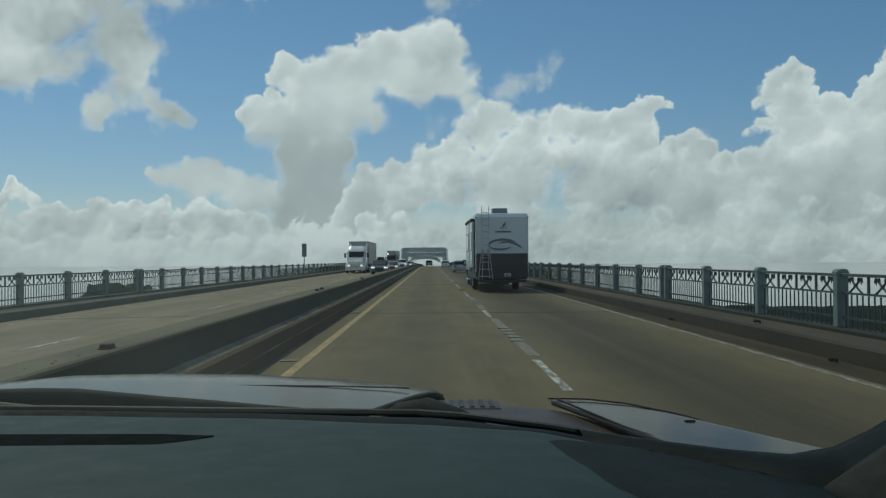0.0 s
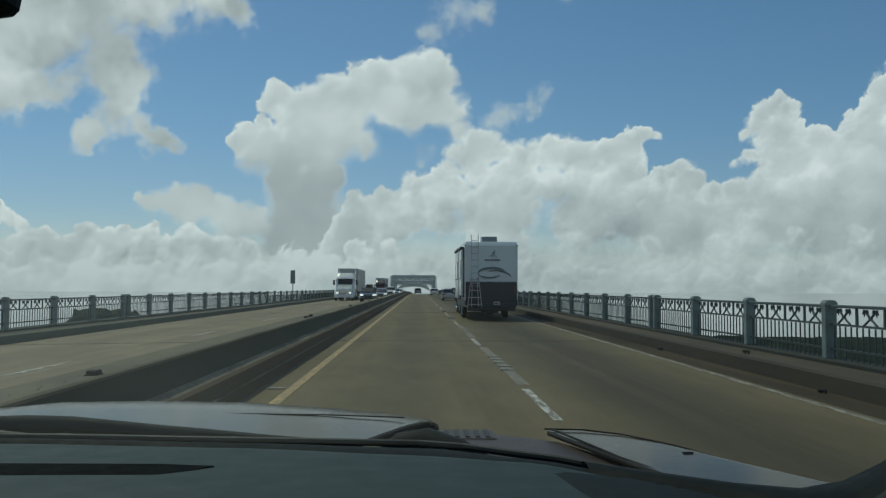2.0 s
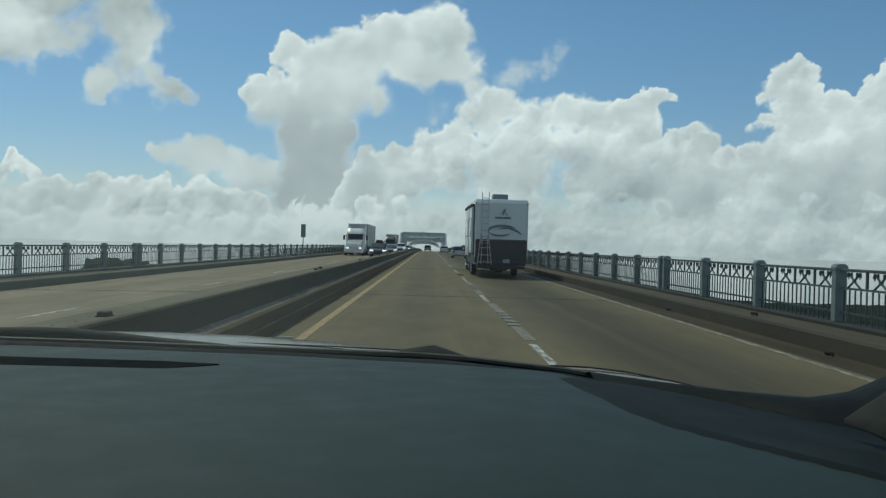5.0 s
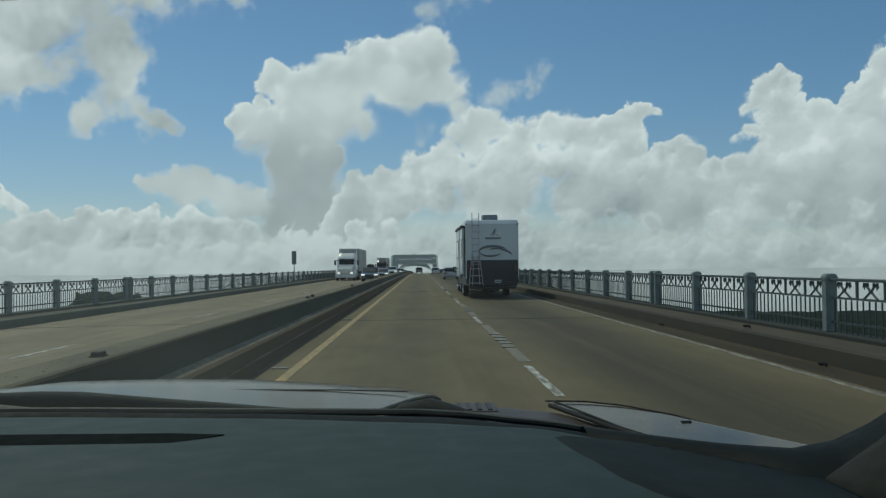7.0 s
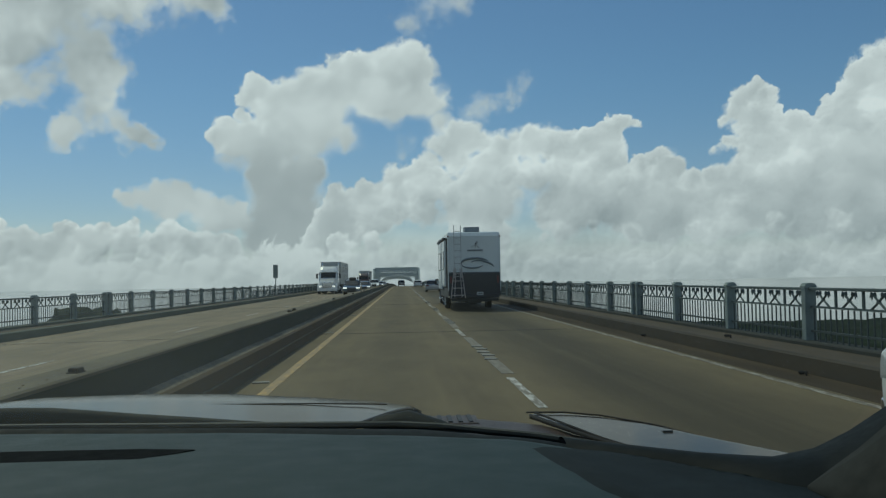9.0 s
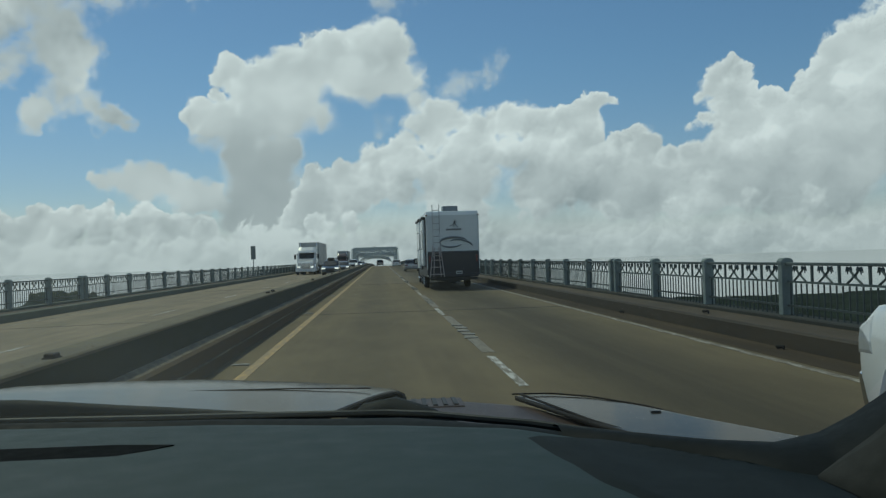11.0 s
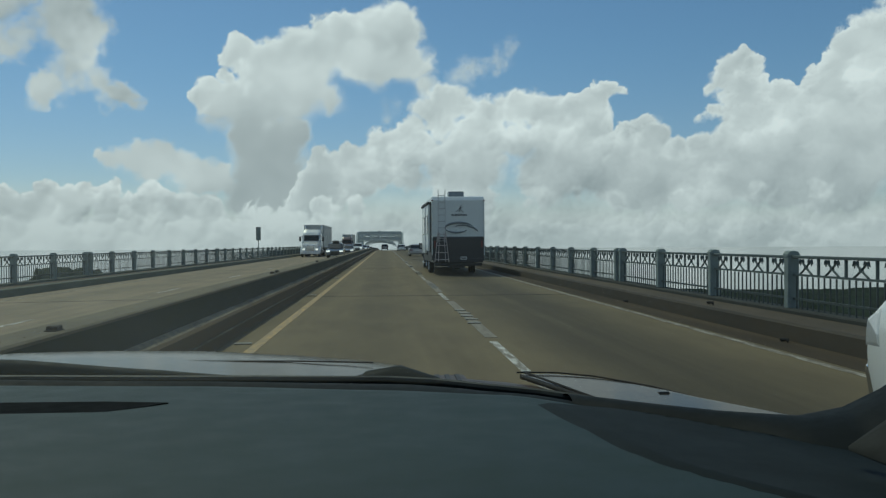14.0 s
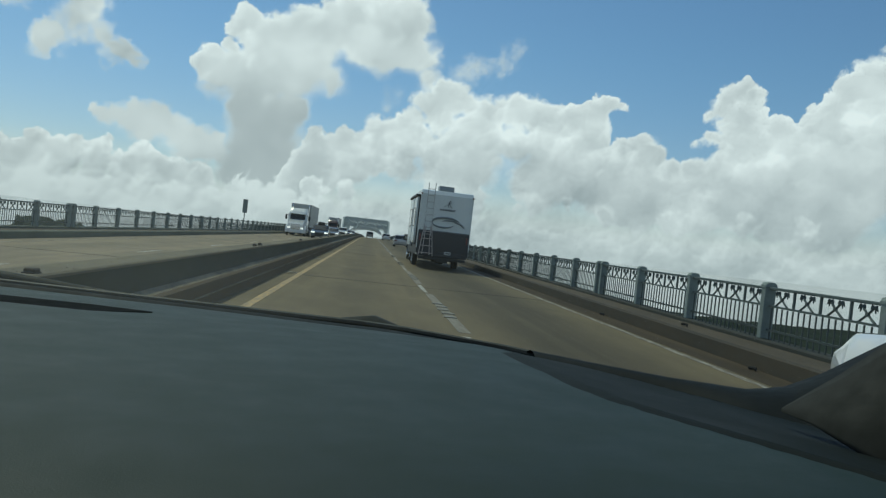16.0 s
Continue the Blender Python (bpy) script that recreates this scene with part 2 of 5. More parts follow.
# ---- materials ----
def surface(name, base, second=None, scale=3.0, rough=0.5, metal=0.0, bump=0.0, bump_scale=60.0, coat=0.0, stretch=(1, 1, 1), contrast=0.5, vary=0.0, spec=0.5, ior=1.5):
    """A painted, cast or moulded surface: two scales of mottling, fine relief, uneven gloss."""
    m = bpy.data.materials.new(name)
    m.use_nodes = True
    n = Nodes(m.node_tree)
    place = n.add("ShaderNodeTexCoord").outputs["Object"]
    stretched = n.vec("MULTIPLY", place, stretch)
    coarse = n.noise(stretched, scale, 5, 0.6).outputs["Fac"]
    fine = n.noise(stretched, scale * 9, 4, 0.6).outputs["Fac"]
    blendf = n.math("ADD", n.math("MULTIPLY", coarse, 0.65), n.math("MULTIPLY", fine, 0.35))
    blendf = n.ramp(blendf, 0.5 - 0.25 / (contrast + 0.5), 0.5 + 0.25 / (contrast + 0.5))
    second = second or tuple(c * 0.8 for c in base)
    colour = n.mix(blendf, second, base)
    if vary:
        chance = n.add("ShaderNodeObjectInfo").outputs["Random"]
        colour_node = n.add("ShaderNodeHueSaturation")
        n.put(colour_node.inputs["Value"], n.ramp(chance, 0, 1, 1 - vary, 1 + vary, "LINEAR"))
        n.put(colour_node.inputs["Color"], colour)
        colour = colour_node.outputs[0]
    b = n.add("ShaderNodeBsdfPrincipled")
    n.put(b.inputs["Base Color"], colour)
    n.put(b.inputs["Roughness"], n.ramp(fine, 0.2, 0.8, rough * 0.85, min(1, rough * 1.15), "LINEAR"))
    b.inputs["Metallic"].default_value = metal
    b.inputs["IOR"].default_value = ior
    b.inputs["Specular IOR Level"].default_value = spec
    b.inputs["Coat Weight"].default_value = coat
    b.inputs["Coat Roughness"].default_value = 0.04
    if bump:
        relief = n.add("ShaderNodeBump")
        relief.inputs["Strength"].default_value = bump
        relief.inputs["Distance"].default_value = 0.01
        n.put(relief.inputs["Height"], n.noise(place, bump_scale, 4, 0.6).outputs["Fac"])
        n.wire(relief.outputs[0], b.inputs["Normal"])
    n.wire(b.outputs[0], n.add("ShaderNodeOutputMaterial").inputs["Surface"])
    return m


def road_surface(name, base, dark, lanes):
    """Worn concrete: mottled, streaked along the traffic, with dark strips of oil and painted dimness."""
    m = bpy.data.materials.new(name)
    m.use_nodes = True
    n = Nodes(m.node_tree)
    place = n.add("ShaderNodeTexCoord").outputs["Object"]
    xyz = n.add("ShaderNodeSeparateXYZ")
    n.wire(place, xyz.inputs[0])
    streak = n.noise(n.vec("MULTIPLY", place, (1.2, 0.03, 1)), 2.0, 6, 0.6).outputs["Fac"]
    blotch = n.noise(n.vec("MULTIPLY", place, (1, 0.35, 1)), 0.8, 6, 0.65).outputs["Fac"]
    sand = n.noise(place, 90, 3, 0.7).outputs["Fac"]
    wobble = n.math("MULTIPLY_ADD", n.noise(n.vec("MULTIPLY", place, (0, 0.12, 0)), 1.0, 3).outputs["Fac"], 0.5, -0.25)
    strip = 0.0
    for middle, width, weight in lanes:
        off = n.math("ABSOLUTE", n.math("SUBTRACT", n.math("ADD", xyz.outputs["X"], wobble), middle))
        one = n.ramp(off, width * 0.15, width, weight, 0.0)
        strip = one if isinstance(strip, float) else n.math("MAXIMUM", strip, one)
    strip = n.math("MULTIPLY", strip, n.ramp(streak, 0.25, 0.6, 0.45, 1.0))
    mottle = n.math("ADD", n.math("MULTIPLY", streak, 0.4), n.math("MULTIPLY", blotch, 0.6))
    colour = n.mix(n.ramp(mottle, 0.32, 0.68), tuple(c * 0.72 for c in base), tuple(c * 1.16 for c in base))
    colour = n.mix(n.ramp(sand, 0.3, 0.75, 0.0, 0.35), colour, tuple(c * 0.6 for c in base))
    colour = n.mix(strip, colour, dark)
    b = n.add("ShaderNodeBsdfPrincipled")
    n.put(b.inputs["Base Color"], colour)
    b.inputs["Roughness"].default_value = 0.82
    b.inputs["Specular IOR Level"].default_value = 0.3
    relief = n.add("ShaderNodeBump")
    relief.inputs["Strength"].default_value = 0.35
    relief.inputs["Distance"].default_value = 0.006
    n.put(relief.inputs["Height"], n.noise(place, 70, 4, 0.7).outputs["Fac"])
    n.wire(relief.outputs[0], b.inputs["Normal"])
    n.wire(b.outputs[0], n.add("ShaderNodeOutputMaterial").inputs["Surface"])
    return m


def paint_line(name, colour, under, gone=0.45):
    """Thermoplastic road paint, worn through in patches to the concrete below."""
    m = bpy.data.materials.new(name)
    m.use_nodes = True
    n = Nodes(m.node_tree)
    place = n.add("ShaderNodeTexCoord").outputs["Object"]
    wear = n.noise(n.vec("MULTIPLY", place, (3, 0.5, 1)), 4, 6, 0.7).outputs["Fac"]
    b = n.add("ShaderNodeBsdfPrincipled")
    n.put(b.inputs["Base Color"], n.mix(n.ramp(wear, gone, gone + 0.2), under, colour))
    b.inputs["Roughness"].default_value = 0.7
    n.wire(b.outputs[0], n.add("ShaderNodeOutputMaterial").inputs["Surface"])
    return m


def glass_pane(name, tint, rough=0.03):
    """Dark tinted vehicle glass: glossy over a dim see-through body."""
    m = bpy.data.materials.new(name)
    m.use_nodes = True
    n = Nodes(m.node_tree)
    b = n.add("ShaderNodeBsdfPrincipled")
    b.inputs["Base Color"].default_value = (*tint, 1)
    b.inputs["Roughness"].default_value = rough
    b.inputs["IOR"].default_value = 1.52
    n.wire(b.outputs[0], n.add("ShaderNodeOutputMaterial").inputs["Surface"])
    return m


def lamp_glow(name, colour, strength):
    m = bpy.data.materials.new(name)
    m.use_nodes = True
    n = Nodes(m.node_tree)
    b = n.add("ShaderNodeBsdfPrincipled")
    b.inputs["Base Color"].default_value = (*colour, 1)
    b.inputs["Roughness"].default_value = 0.1
    b.inputs["Emission Color"].default_value = (*colour, 1)
    b.inputs["Emission Strength"].default_value = strength
    n.wire(b.outputs[0], n.add("ShaderNodeOutputMaterial").inputs["Surface"])
    return m


def water_surface():
    m = bpy.data.materials.new("river_water")
    m.use_nodes = True
    n = Nodes(m.node_tree)
    place = n.add("ShaderNodeTexCoord").outputs["Object"]
    b = n.add("ShaderNodeBsdfPrincipled")
    shoal = n.noise(place, 0.004, 4).outputs["Fac"]
    n.put(b.inputs["Base Color"], n.mix(shoal, (0.20, 0.22, 0.19), (0.27, 0.28, 0.24)))
    b.inputs["Roughness"].default_value = 0.08
    b.inputs["IOR"].default_value = 1.33
    relief = n.add("ShaderNodeBump")
    relief.inputs["Strength"].default_value = 0.08
    relief.inputs["Distance"].default_value = 0.25
    n.put(relief.inputs["Height"], n.noise(place, 0.35, 6, 0.6).outputs["Fac"])
    n.wire(relief.outputs[0], b.inputs["Normal"])
    n.wire(b.outputs[0], n.add("ShaderNodeOutputMaterial").inputs["Surface"])
    return m


CENTRE = -2.875                                   # middle of the bridge
TAN = (0.170, 0.132, 0.070)
# right-lane oil strip widened and deepened: dimness on that side put into colour
M_ROAD = road_surface("road_concrete", TAN, (0.046, 0.037, 0.019), [(3.35, 1.8, 0.80), (-0.25, 0.9, 0.30), (5.9, 0.75, 0.92)])
M_ROAD_OPP = road_surface("road_concrete_opposite", (0.262, 0.208, 0.132), (0.13, 0.105, 0.070), [(-5.5, 1.0, 0.25), (-9.2, 1.0, 0.25)])
M_GUTTER = surface("gutter_dirt", (0.120, 0.078, 0.032), (0.050, 0.033, 0.014), 0.8, 0.9, bump=0.5, stretch=(1, 0.2, 1))
# barrier face: its shade is put into a dark base colour
M_BARRIER_SHADED = surface("shaded_barrier", (0.043, 0.043, 0.014), (0.015, 0.016, 0.006), 0.9, 0.85, bump=0.4, bump_scale=30, stretch=(1, 0.25, 1.5))
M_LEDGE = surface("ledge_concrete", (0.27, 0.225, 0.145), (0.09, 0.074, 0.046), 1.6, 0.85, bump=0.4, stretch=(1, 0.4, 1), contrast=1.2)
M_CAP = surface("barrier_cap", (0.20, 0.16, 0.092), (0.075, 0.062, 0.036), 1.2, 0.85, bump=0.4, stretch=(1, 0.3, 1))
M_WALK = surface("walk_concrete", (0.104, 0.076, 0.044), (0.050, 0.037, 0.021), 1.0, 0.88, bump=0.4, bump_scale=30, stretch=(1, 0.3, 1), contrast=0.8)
# near kerb and plinth: dimness on the right put into their base colours
M_CURB = surface("dimmed_curb", (0.056, 0.041, 0.023), (0.024, 0.019, 0.011), 1.0, 0.88, bump=0.4, bump_scale=30, stretch=(1, 0.25, 1))
M_PLINTH = surface("dimmed_plinth", (0.034, 0.036, 0.028), (0.016, 0.018, 0.014), 1.0, 0.88, bump=0.4, bump_scale=30, stretch=(1, 0.25, 1))
M_WOODS = surface("tree_canopy", (0.022, 0.034, 0.018), (0.008, 0.012, 0.006), 0.06, 0.95, bump=0.8, bump_scale=0.9, spec=0.1, contrast=1.2)
# canopy copy made paler: the haze of distance is in its colour
M_WOODS_HAZED = surface("hazed_canopy", (0.085, 0.105, 0.085), (0.050, 0.062, 0.050), 0.06, 0.95, bump=0.8, bump_scale=0.9, spec=0.1)
M_SWOOSH = surface("swoosh_decal", (0.20, 0.23, 0.25), (0.15, 0.18, 0.20), 6, 0.4)
# far kerb and plinth: paler base colour makes up for their shaded faces
M_CURB_LIFTED = surface("lifted_concrete", (0.140, 0.155, 0.118), (0.080, 0.090, 0.066), 1.0, 0.9, bump=0.4, bump_scale=30, stretch=(1, 0.25, 1))
M_DECK = surface("deck_concrete", (0.22, 0.21, 0.19), (0.15, 0.14, 0.13), 0.5, 0.9)
M_POST = surface("post_concrete", (0.27, 0.315, 0.30), (0.17, 0.205, 0.195), 2.5, 0.85, bump=0.5, bump_scale=45, vary=0.08)
M_IRON = surface("railing_iron", (0.092, 0.120, 0.117), (0.062, 0.082, 0.080), 4, 0.6, metal=0.1)
# darkened copy of the railing iron: the lower bars' shade is in its colour
M_IRON_DARK = surface("shaded_iron", (0.060, 0.077, 0.073), (0.038, 0.050, 0.047), 4, 0.6, metal=0.1)
M_WHITE_LINE = paint_line("white_line", (0.60, 0.58, 0.52), (0.19, 0.165, 0.12), 0.42)
M_EDGE_LINE = paint_line("edge_line", (0.40, 0.37, 0.30), (0.15, 0.125, 0.085), 0.44)
M_GHOST = paint_line("worn_line", (0.24, 0.215, 0.165), (0.17, 0.145, 0.10), 0.42)
M_YELLOW = paint_line("yellow_line", (0.54, 0.345, 0.115), (0.30, 0.225, 0.12), 0.43)
# darker brown band between the edge line and the kerb
M_SHOULDER = surface("shoulder_brown", (0.092, 0.069, 0.041), (0.044, 0.033, 0.020), 0.9, 0.92, bump=0.5, stretch=(1.5, 0.12, 1), contrast=0.9, spec=0.2)
M_MARKER = surface("marker_ceramic", (0.40, 0.38, 0.32), (0.12, 0.11, 0.09), 30, 0.5)
M_JOINT = surface("joint_seal", (0.05, 0.045, 0.04), (0.025, 0.025, 0.025), 8, 0.8)
M_RUST = surface("rusted_steel", (0.07, 0.05, 0.035), (0.03, 0.025, 0.02), 20, 0.8)
M_STEEL = surface("truss_steel", (0.50, 0.54, 0.53), (0.38, 0.42, 0.41), 0.4, 0.6)
M_WHITE = surface("white_paint", (0.74, 0.75, 0.74), (0.70, 0.71, 0.70), 1.5, 0.35, coat=0.7)
M_GELCOAT = surface("white_gelcoat", (0.67, 0.715, 0.715), (0.59, 0.635, 0.645), 0.8, 0.35, coat=0.3, contrast=0.2)
M_NAVY = surface("navy_gelcoat", (0.010, 0.015, 0.026), (0.007, 0.010, 0.018), 1.2, 0.4, coat=0.1)
M_SILVER = surface("silver_paint", (0.38, 0.39, 0.40), (0.33, 0.34, 0.35), 1.5, 0.3, metal=0.5, coat=0.8)
M_GREY = surface("grey_paint", (0.10, 0.11, 0.115), (0.08, 0.09, 0.095), 1.5, 0.3, metal=0.4, coat=0.8)
M_MAROON = surface("maroon_paint", (0.055, 0.018, 0.022), (0.04, 0.013, 0.016), 1.5, 0.3, coat=0.8)
M_RUBBER = surface("tyre_rubber", (0.022, 0.022, 0.022), (0.013, 0.013, 0.013), 14, 0.85, spec=0.2)
M_TRIM = surface("black_trim", (0.020, 0.022, 0.023), (0.012, 0.013, 0.014), 10, 0.6)
M_CHROME = surface("chrome", (0.62, 0.63, 0.64), (0.52, 0.53, 0.54), 5, 0.12, metal=1.0)
M_ALU = surface("aluminium", (0.42, 0.43, 0.44), (0.34, 0.35, 0.36), 3, 0.4, metal=0.6)
M_GLASS = glass_pane("dark_glass", (0.012, 0.015, 0.017))
M_RED = surface("red_lens", (0.12, 0.012, 0.015), (0.09, 0.008, 0.010), 8, 0.4, coat=0.1)
M_CLEAR = surface("clear_lens", (0.55, 0.57, 0.58), (0.40, 0.42, 0.43), 8, 0.12, coat=1.0)
M_AMBER = surface("amber_lens", (0.55, 0.20, 0.02), None, 8, 0.2, coat=1.0)
M_LAMP = lamp_glow("lit_lamp", (1.0, 0.98, 0.92), 1.3)
M_PLATE = surface("plate_white", (0.60, 0.62, 0.62), None, 12, 0.4)
M_INK = surface("dark_ink", (0.03, 0.035, 0.045), None, 12, 0.5)
M_DECAL = surface("grey_decal", (0.10, 0.12, 0.14), None, 6, 0.4)
M_PANEL = surface("trailer_panel", (0.40, 0.42, 0.42), (0.33, 0.35, 0.35), 0.6, 0.4, metal=0.3, stretch=(1, 0.4, 3))
M_SIGN = surface("sign_back", (0.20, 0.24, 0.24), (0.15, 0.18, 0.18), 3, 0.5, metal=0.4)
M_GREEN = surface("sign_green", (0.03, 0.13, 0.10), (0.025, 0.11, 0.085), 3, 0.4)
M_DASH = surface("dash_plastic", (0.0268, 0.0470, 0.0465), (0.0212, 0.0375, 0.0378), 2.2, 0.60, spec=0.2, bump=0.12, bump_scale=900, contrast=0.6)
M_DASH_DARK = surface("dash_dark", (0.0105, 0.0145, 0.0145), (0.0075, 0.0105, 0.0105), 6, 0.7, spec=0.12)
# dash plastic darkened: the shade on the passenger's end is in this colour
M_LID_SHADED = surface("shaded_lid_plastic", (0.0105, 0.0160, 0.0165), (0.0090, 0.0140, 0.0145), 1.2, 0.7, spec=0.12, bump=0.1, bump_scale=900, contrast=0.2)
M_SLOT = surface("slot_black", (0.006, 0.007, 0.007), (0.004, 0.005, 0.005), 6, 0.9, spec=0.05)
M_PILLAR = surface("pillar_cloth", (0.0135, 0.016, 0.0138), (0.0120, 0.0142, 0.0122), 6, 0.9, bump=0.08, bump_scale=700)
M_HOOD = surface("hood_paint", (0.060, 0.052, 0.042), (0.040, 0.035, 0.028), 5, 0.14, spec=0.10, bump=0.05, bump_scale=4, contrast=1.0, ior=1.26)
M_WATER = water_surface()


def hazed_glass():
    """A clear pane with a thin, uneven veil added as haze, scattering a little daylight."""
    m = bpy.data.materials.new("hazed_windscreen")
    m.use_nodes = True
    n = Nodes(m.node_tree)
    place = n.add("ShaderNodeTexCoord").outputs["Object"]
    film = n.noise(place, 2.5, 4, 0.6).outputs["Fac"]
    clear = n.add("ShaderNodeBsdfTransparent")
    clear.inputs["Color"].default_value = (0.95, 0.97, 0.95, 1)
    veil = n.add("ShaderNodeBsdfTranslucent")
    veil.inputs["Color"].default_value = (0.62, 0.64, 0.60, 1)
    both = n.add("ShaderNodeMixShader")
    xyz = n.add("ShaderNodeSeparateXYZ")
    n.wire(place, xyz.inputs[0])
    # the added haze is stronger towards the left, lifting dark tones there
    veil_share = n.ramp(xyz.outputs["X"], -0.45, 0.40, 0.060, 0.010)
    n.put(both.inputs[0], n.math("MULTIPLY", veil_share, n.ramp(film, 0.25, 0.75, 0.7, 1.3)))
    n.wire(clear.outputs[0], both.inputs[1])
    n.wire(veil.outputs[0], both.inputs[2])
    n.wire(both.outputs[0], n.add("ShaderNodeOutputMaterial").inputs["Surface"])
    return m


M_WINDSCREEN = hazed_glass()


# ---- mesh helpers ----
def part(name, bm, material, parent=None, label="", smooth=False):
    bmesh.ops.recalc_face_normals(bm, faces=bm.faces)
    mesh = bpy.data.meshes.new(name)
    if smooth == "angle":
        for e in bm.edges:
            e.smooth = len(e.link_faces) == 2 and e.calc_face_angle(0.0) < 0.6
    bm.to_mesh(mesh)
    bm.free()
    mesh.materials.append(material)
    if smooth:
        for p in mesh.polygons:
            p.use_smooth = True
    ob = new(name, mesh)
    if parent is not None:
        ob.parent = parent
    if label:
        ob["label"] = label
    return ob


def shared(name, mesh, parent, where):
    ob = new(name, mesh)
    ob.parent = parent
    ob.matrix_basis = where
    return ob


def empty(name, where, label, category, group="", kind=""):
    ob = new(name)
    ob.empty_display_size = 0.3
    ob.matrix_basis = where
    return tagged(ob, label, category, group, kind)


def box(bm, x0, x1, y0, y1, z0, z1, bevel=0.0, seg=2):
    got = bmesh.ops.create_cube(bm, size=1.0)["verts"]
    for v in got:
        v.co = Vector((x0 + (v.co.x + 0.5) * (x1 - x0), y0 + (v.co.y + 0.5) * (y1 - y0), z0 + (v.co.z + 0.5) * (z1 - z0)))
    if bevel:
        edges = list({e for v in got for e in v.link_edges})
        bmesh.ops.bevel(bm, geom=edges, offset=bevel, segments=seg, affect="EDGES", profile=0.6)
    return bm


CREST = 140.0                                    # from here on the bridge bends down


def prism(bm, outline, a0, a1, axis="x", bevel=0.0, seg=2):
    """Extrudes an outline across: along x it is of (y, z), along y of (x, z), along z of (x, y)."""
    def at(p, a):
        return {"x": (a, p[0], p[1]), "y": (p[0], a, p[1]), "z": (p[0], p[1], a)}[axis]
    cuts = [a0, a1]
    if axis == "y" and a1 - a0 > 100:
        cuts = [a0] + [CREST + 20.0 * k for k in range(int((a1 - CREST) / 20.0))] + [a1]
    rings = [[bm.verts.new(at(p, a)) for p in outline] for a in cuts]
    n = len(outline)
    caps = [bm.faces.new(rings[0]), bm.faces.new(rings[-1][::-1])]
    for lo, hi in zip(rings, rings[1:]):
        for i in range(n):
            bm.faces.new((lo[i], hi[i], hi[(i + 1) % n], lo[(i + 1) % n]))
    if bevel:
        edges = list({e for f in caps for e in f.edges})
        bmesh.ops.bevel(bm, geom=edges, offset=bevel, segments=seg, affect="EDGES", profile=0.6)
    return bm


def rod(bm, p0, p1, r0, r1=None, seg=10):
    p0, p1 = Vector(p0), Vector(p1)
    r1 = r0 if r1 is None else r1
    turn = (p1 - p0).to_track_quat("Z", "Y").to_matrix().to_4x4()
    where = Matrix.Translation((p0 + p1) / 2) @ turn
    bmesh.ops.create_cone(bm, cap_ends=True, segments=seg, radius1=r0, radius2=r1, depth=(p1 - p0).length, matrix=where)
    return bm


def tube(bm, points, radius, seg=10, flat=1.0):
    """A bent bar along the points."""
    pts = [Vector(p) for p in points]
    rings = []
    for i, p in enumerate(pts):
        along = (pts[min(i + 1, len(pts) - 1)] - pts[max(i - 1, 0)]).normalized()
        side = along.cross(Vector((0, 0, 1)))
        side = side.normalized() if side.length > 1e-4 else Vector((1, 0, 0))
        over = side.cross(along).normalized()
        r = radius[i] if isinstance(radius, (list, tuple)) else radius
        rings.append([bm.verts.new(p + r * (math.cos(a) * side + flat * math.sin(a) * over)) for a in (k * math.tau / seg for k in range(seg))])
    for a, b in zip(rings, rings[1:]):
        for k in range(seg):
            bm.faces.new((a[k], a[(k + 1) % seg], b[(k + 1) % seg], b[k]))
    bm.faces.new(rings[0])
    bm.faces.new(rings[-1][::-1])
    return bm


def lathe(bm, profile, seg=24, axis="x", centre=(0, 0, 0)):
    """Turns (offset along the axis, radius) pairs about the axis."""
    c = Vector(centre)
    rings = []
    for a, r in profile:
        ring = []
        for k in range(seg):
            t = k * math.tau / seg
            v = (a, r * math.cos(t), r * math.sin(t)) if axis == "x" else (r * math.cos(t), r * math.sin(t), a)
            ring.append(bm.verts.new(c + Vector(v)))
        rings.append(ring)
    for a, b in zip(rings, rings[1:]):
        for k in range(seg):
            bm.faces.new((a[k], a[(k + 1) % seg], b[(k + 1) % seg], b[k]))
    if profile[0][1] > 1e-6:
        bm.faces.new(rings[0])
    if profile[-1][1] > 1e-6:
        bm.faces.new(rings[-1][::-1])
    return bm


def loft(bm, sections):
    """Joins closed sections of equal length into a skin with caps."""
    rings = [[bm.verts.new(p) for p in s] for s in sections]
    for a, b in zip(rings, rings[1:]):
        n = len(a)
        for k in range(n):
            bm.faces.new((a[k], a[(k + 1) % n], b[(k + 1) % n], b[k]))
    bm.faces.new(rings[0][::-1])
    bm.faces.new(rings[-1])
    return bm


def B():
    return bmesh.new()


START, END = -70.0, 640.0
RIGHT_RAIL, LEFT_RAIL = 7.05, 2 * CENTRE - 7.05


FALL = -0.12                                    # the far kerb lies lower: the carriageway drains outwards


def across(x):
    return 2 * CENTRE - x


# ---- setting: water, deck, roadway, median, curbs ----
sheet = B()
bmesh.ops.create_grid(sheet, x_segments=8, y_segments=8, size=30000)
water = part("water", sheet, M_WATER)
water.location = (0, 0, -26)
tagged(water, "wide grey river water reflecting pale clouds", "water", kind="structure")

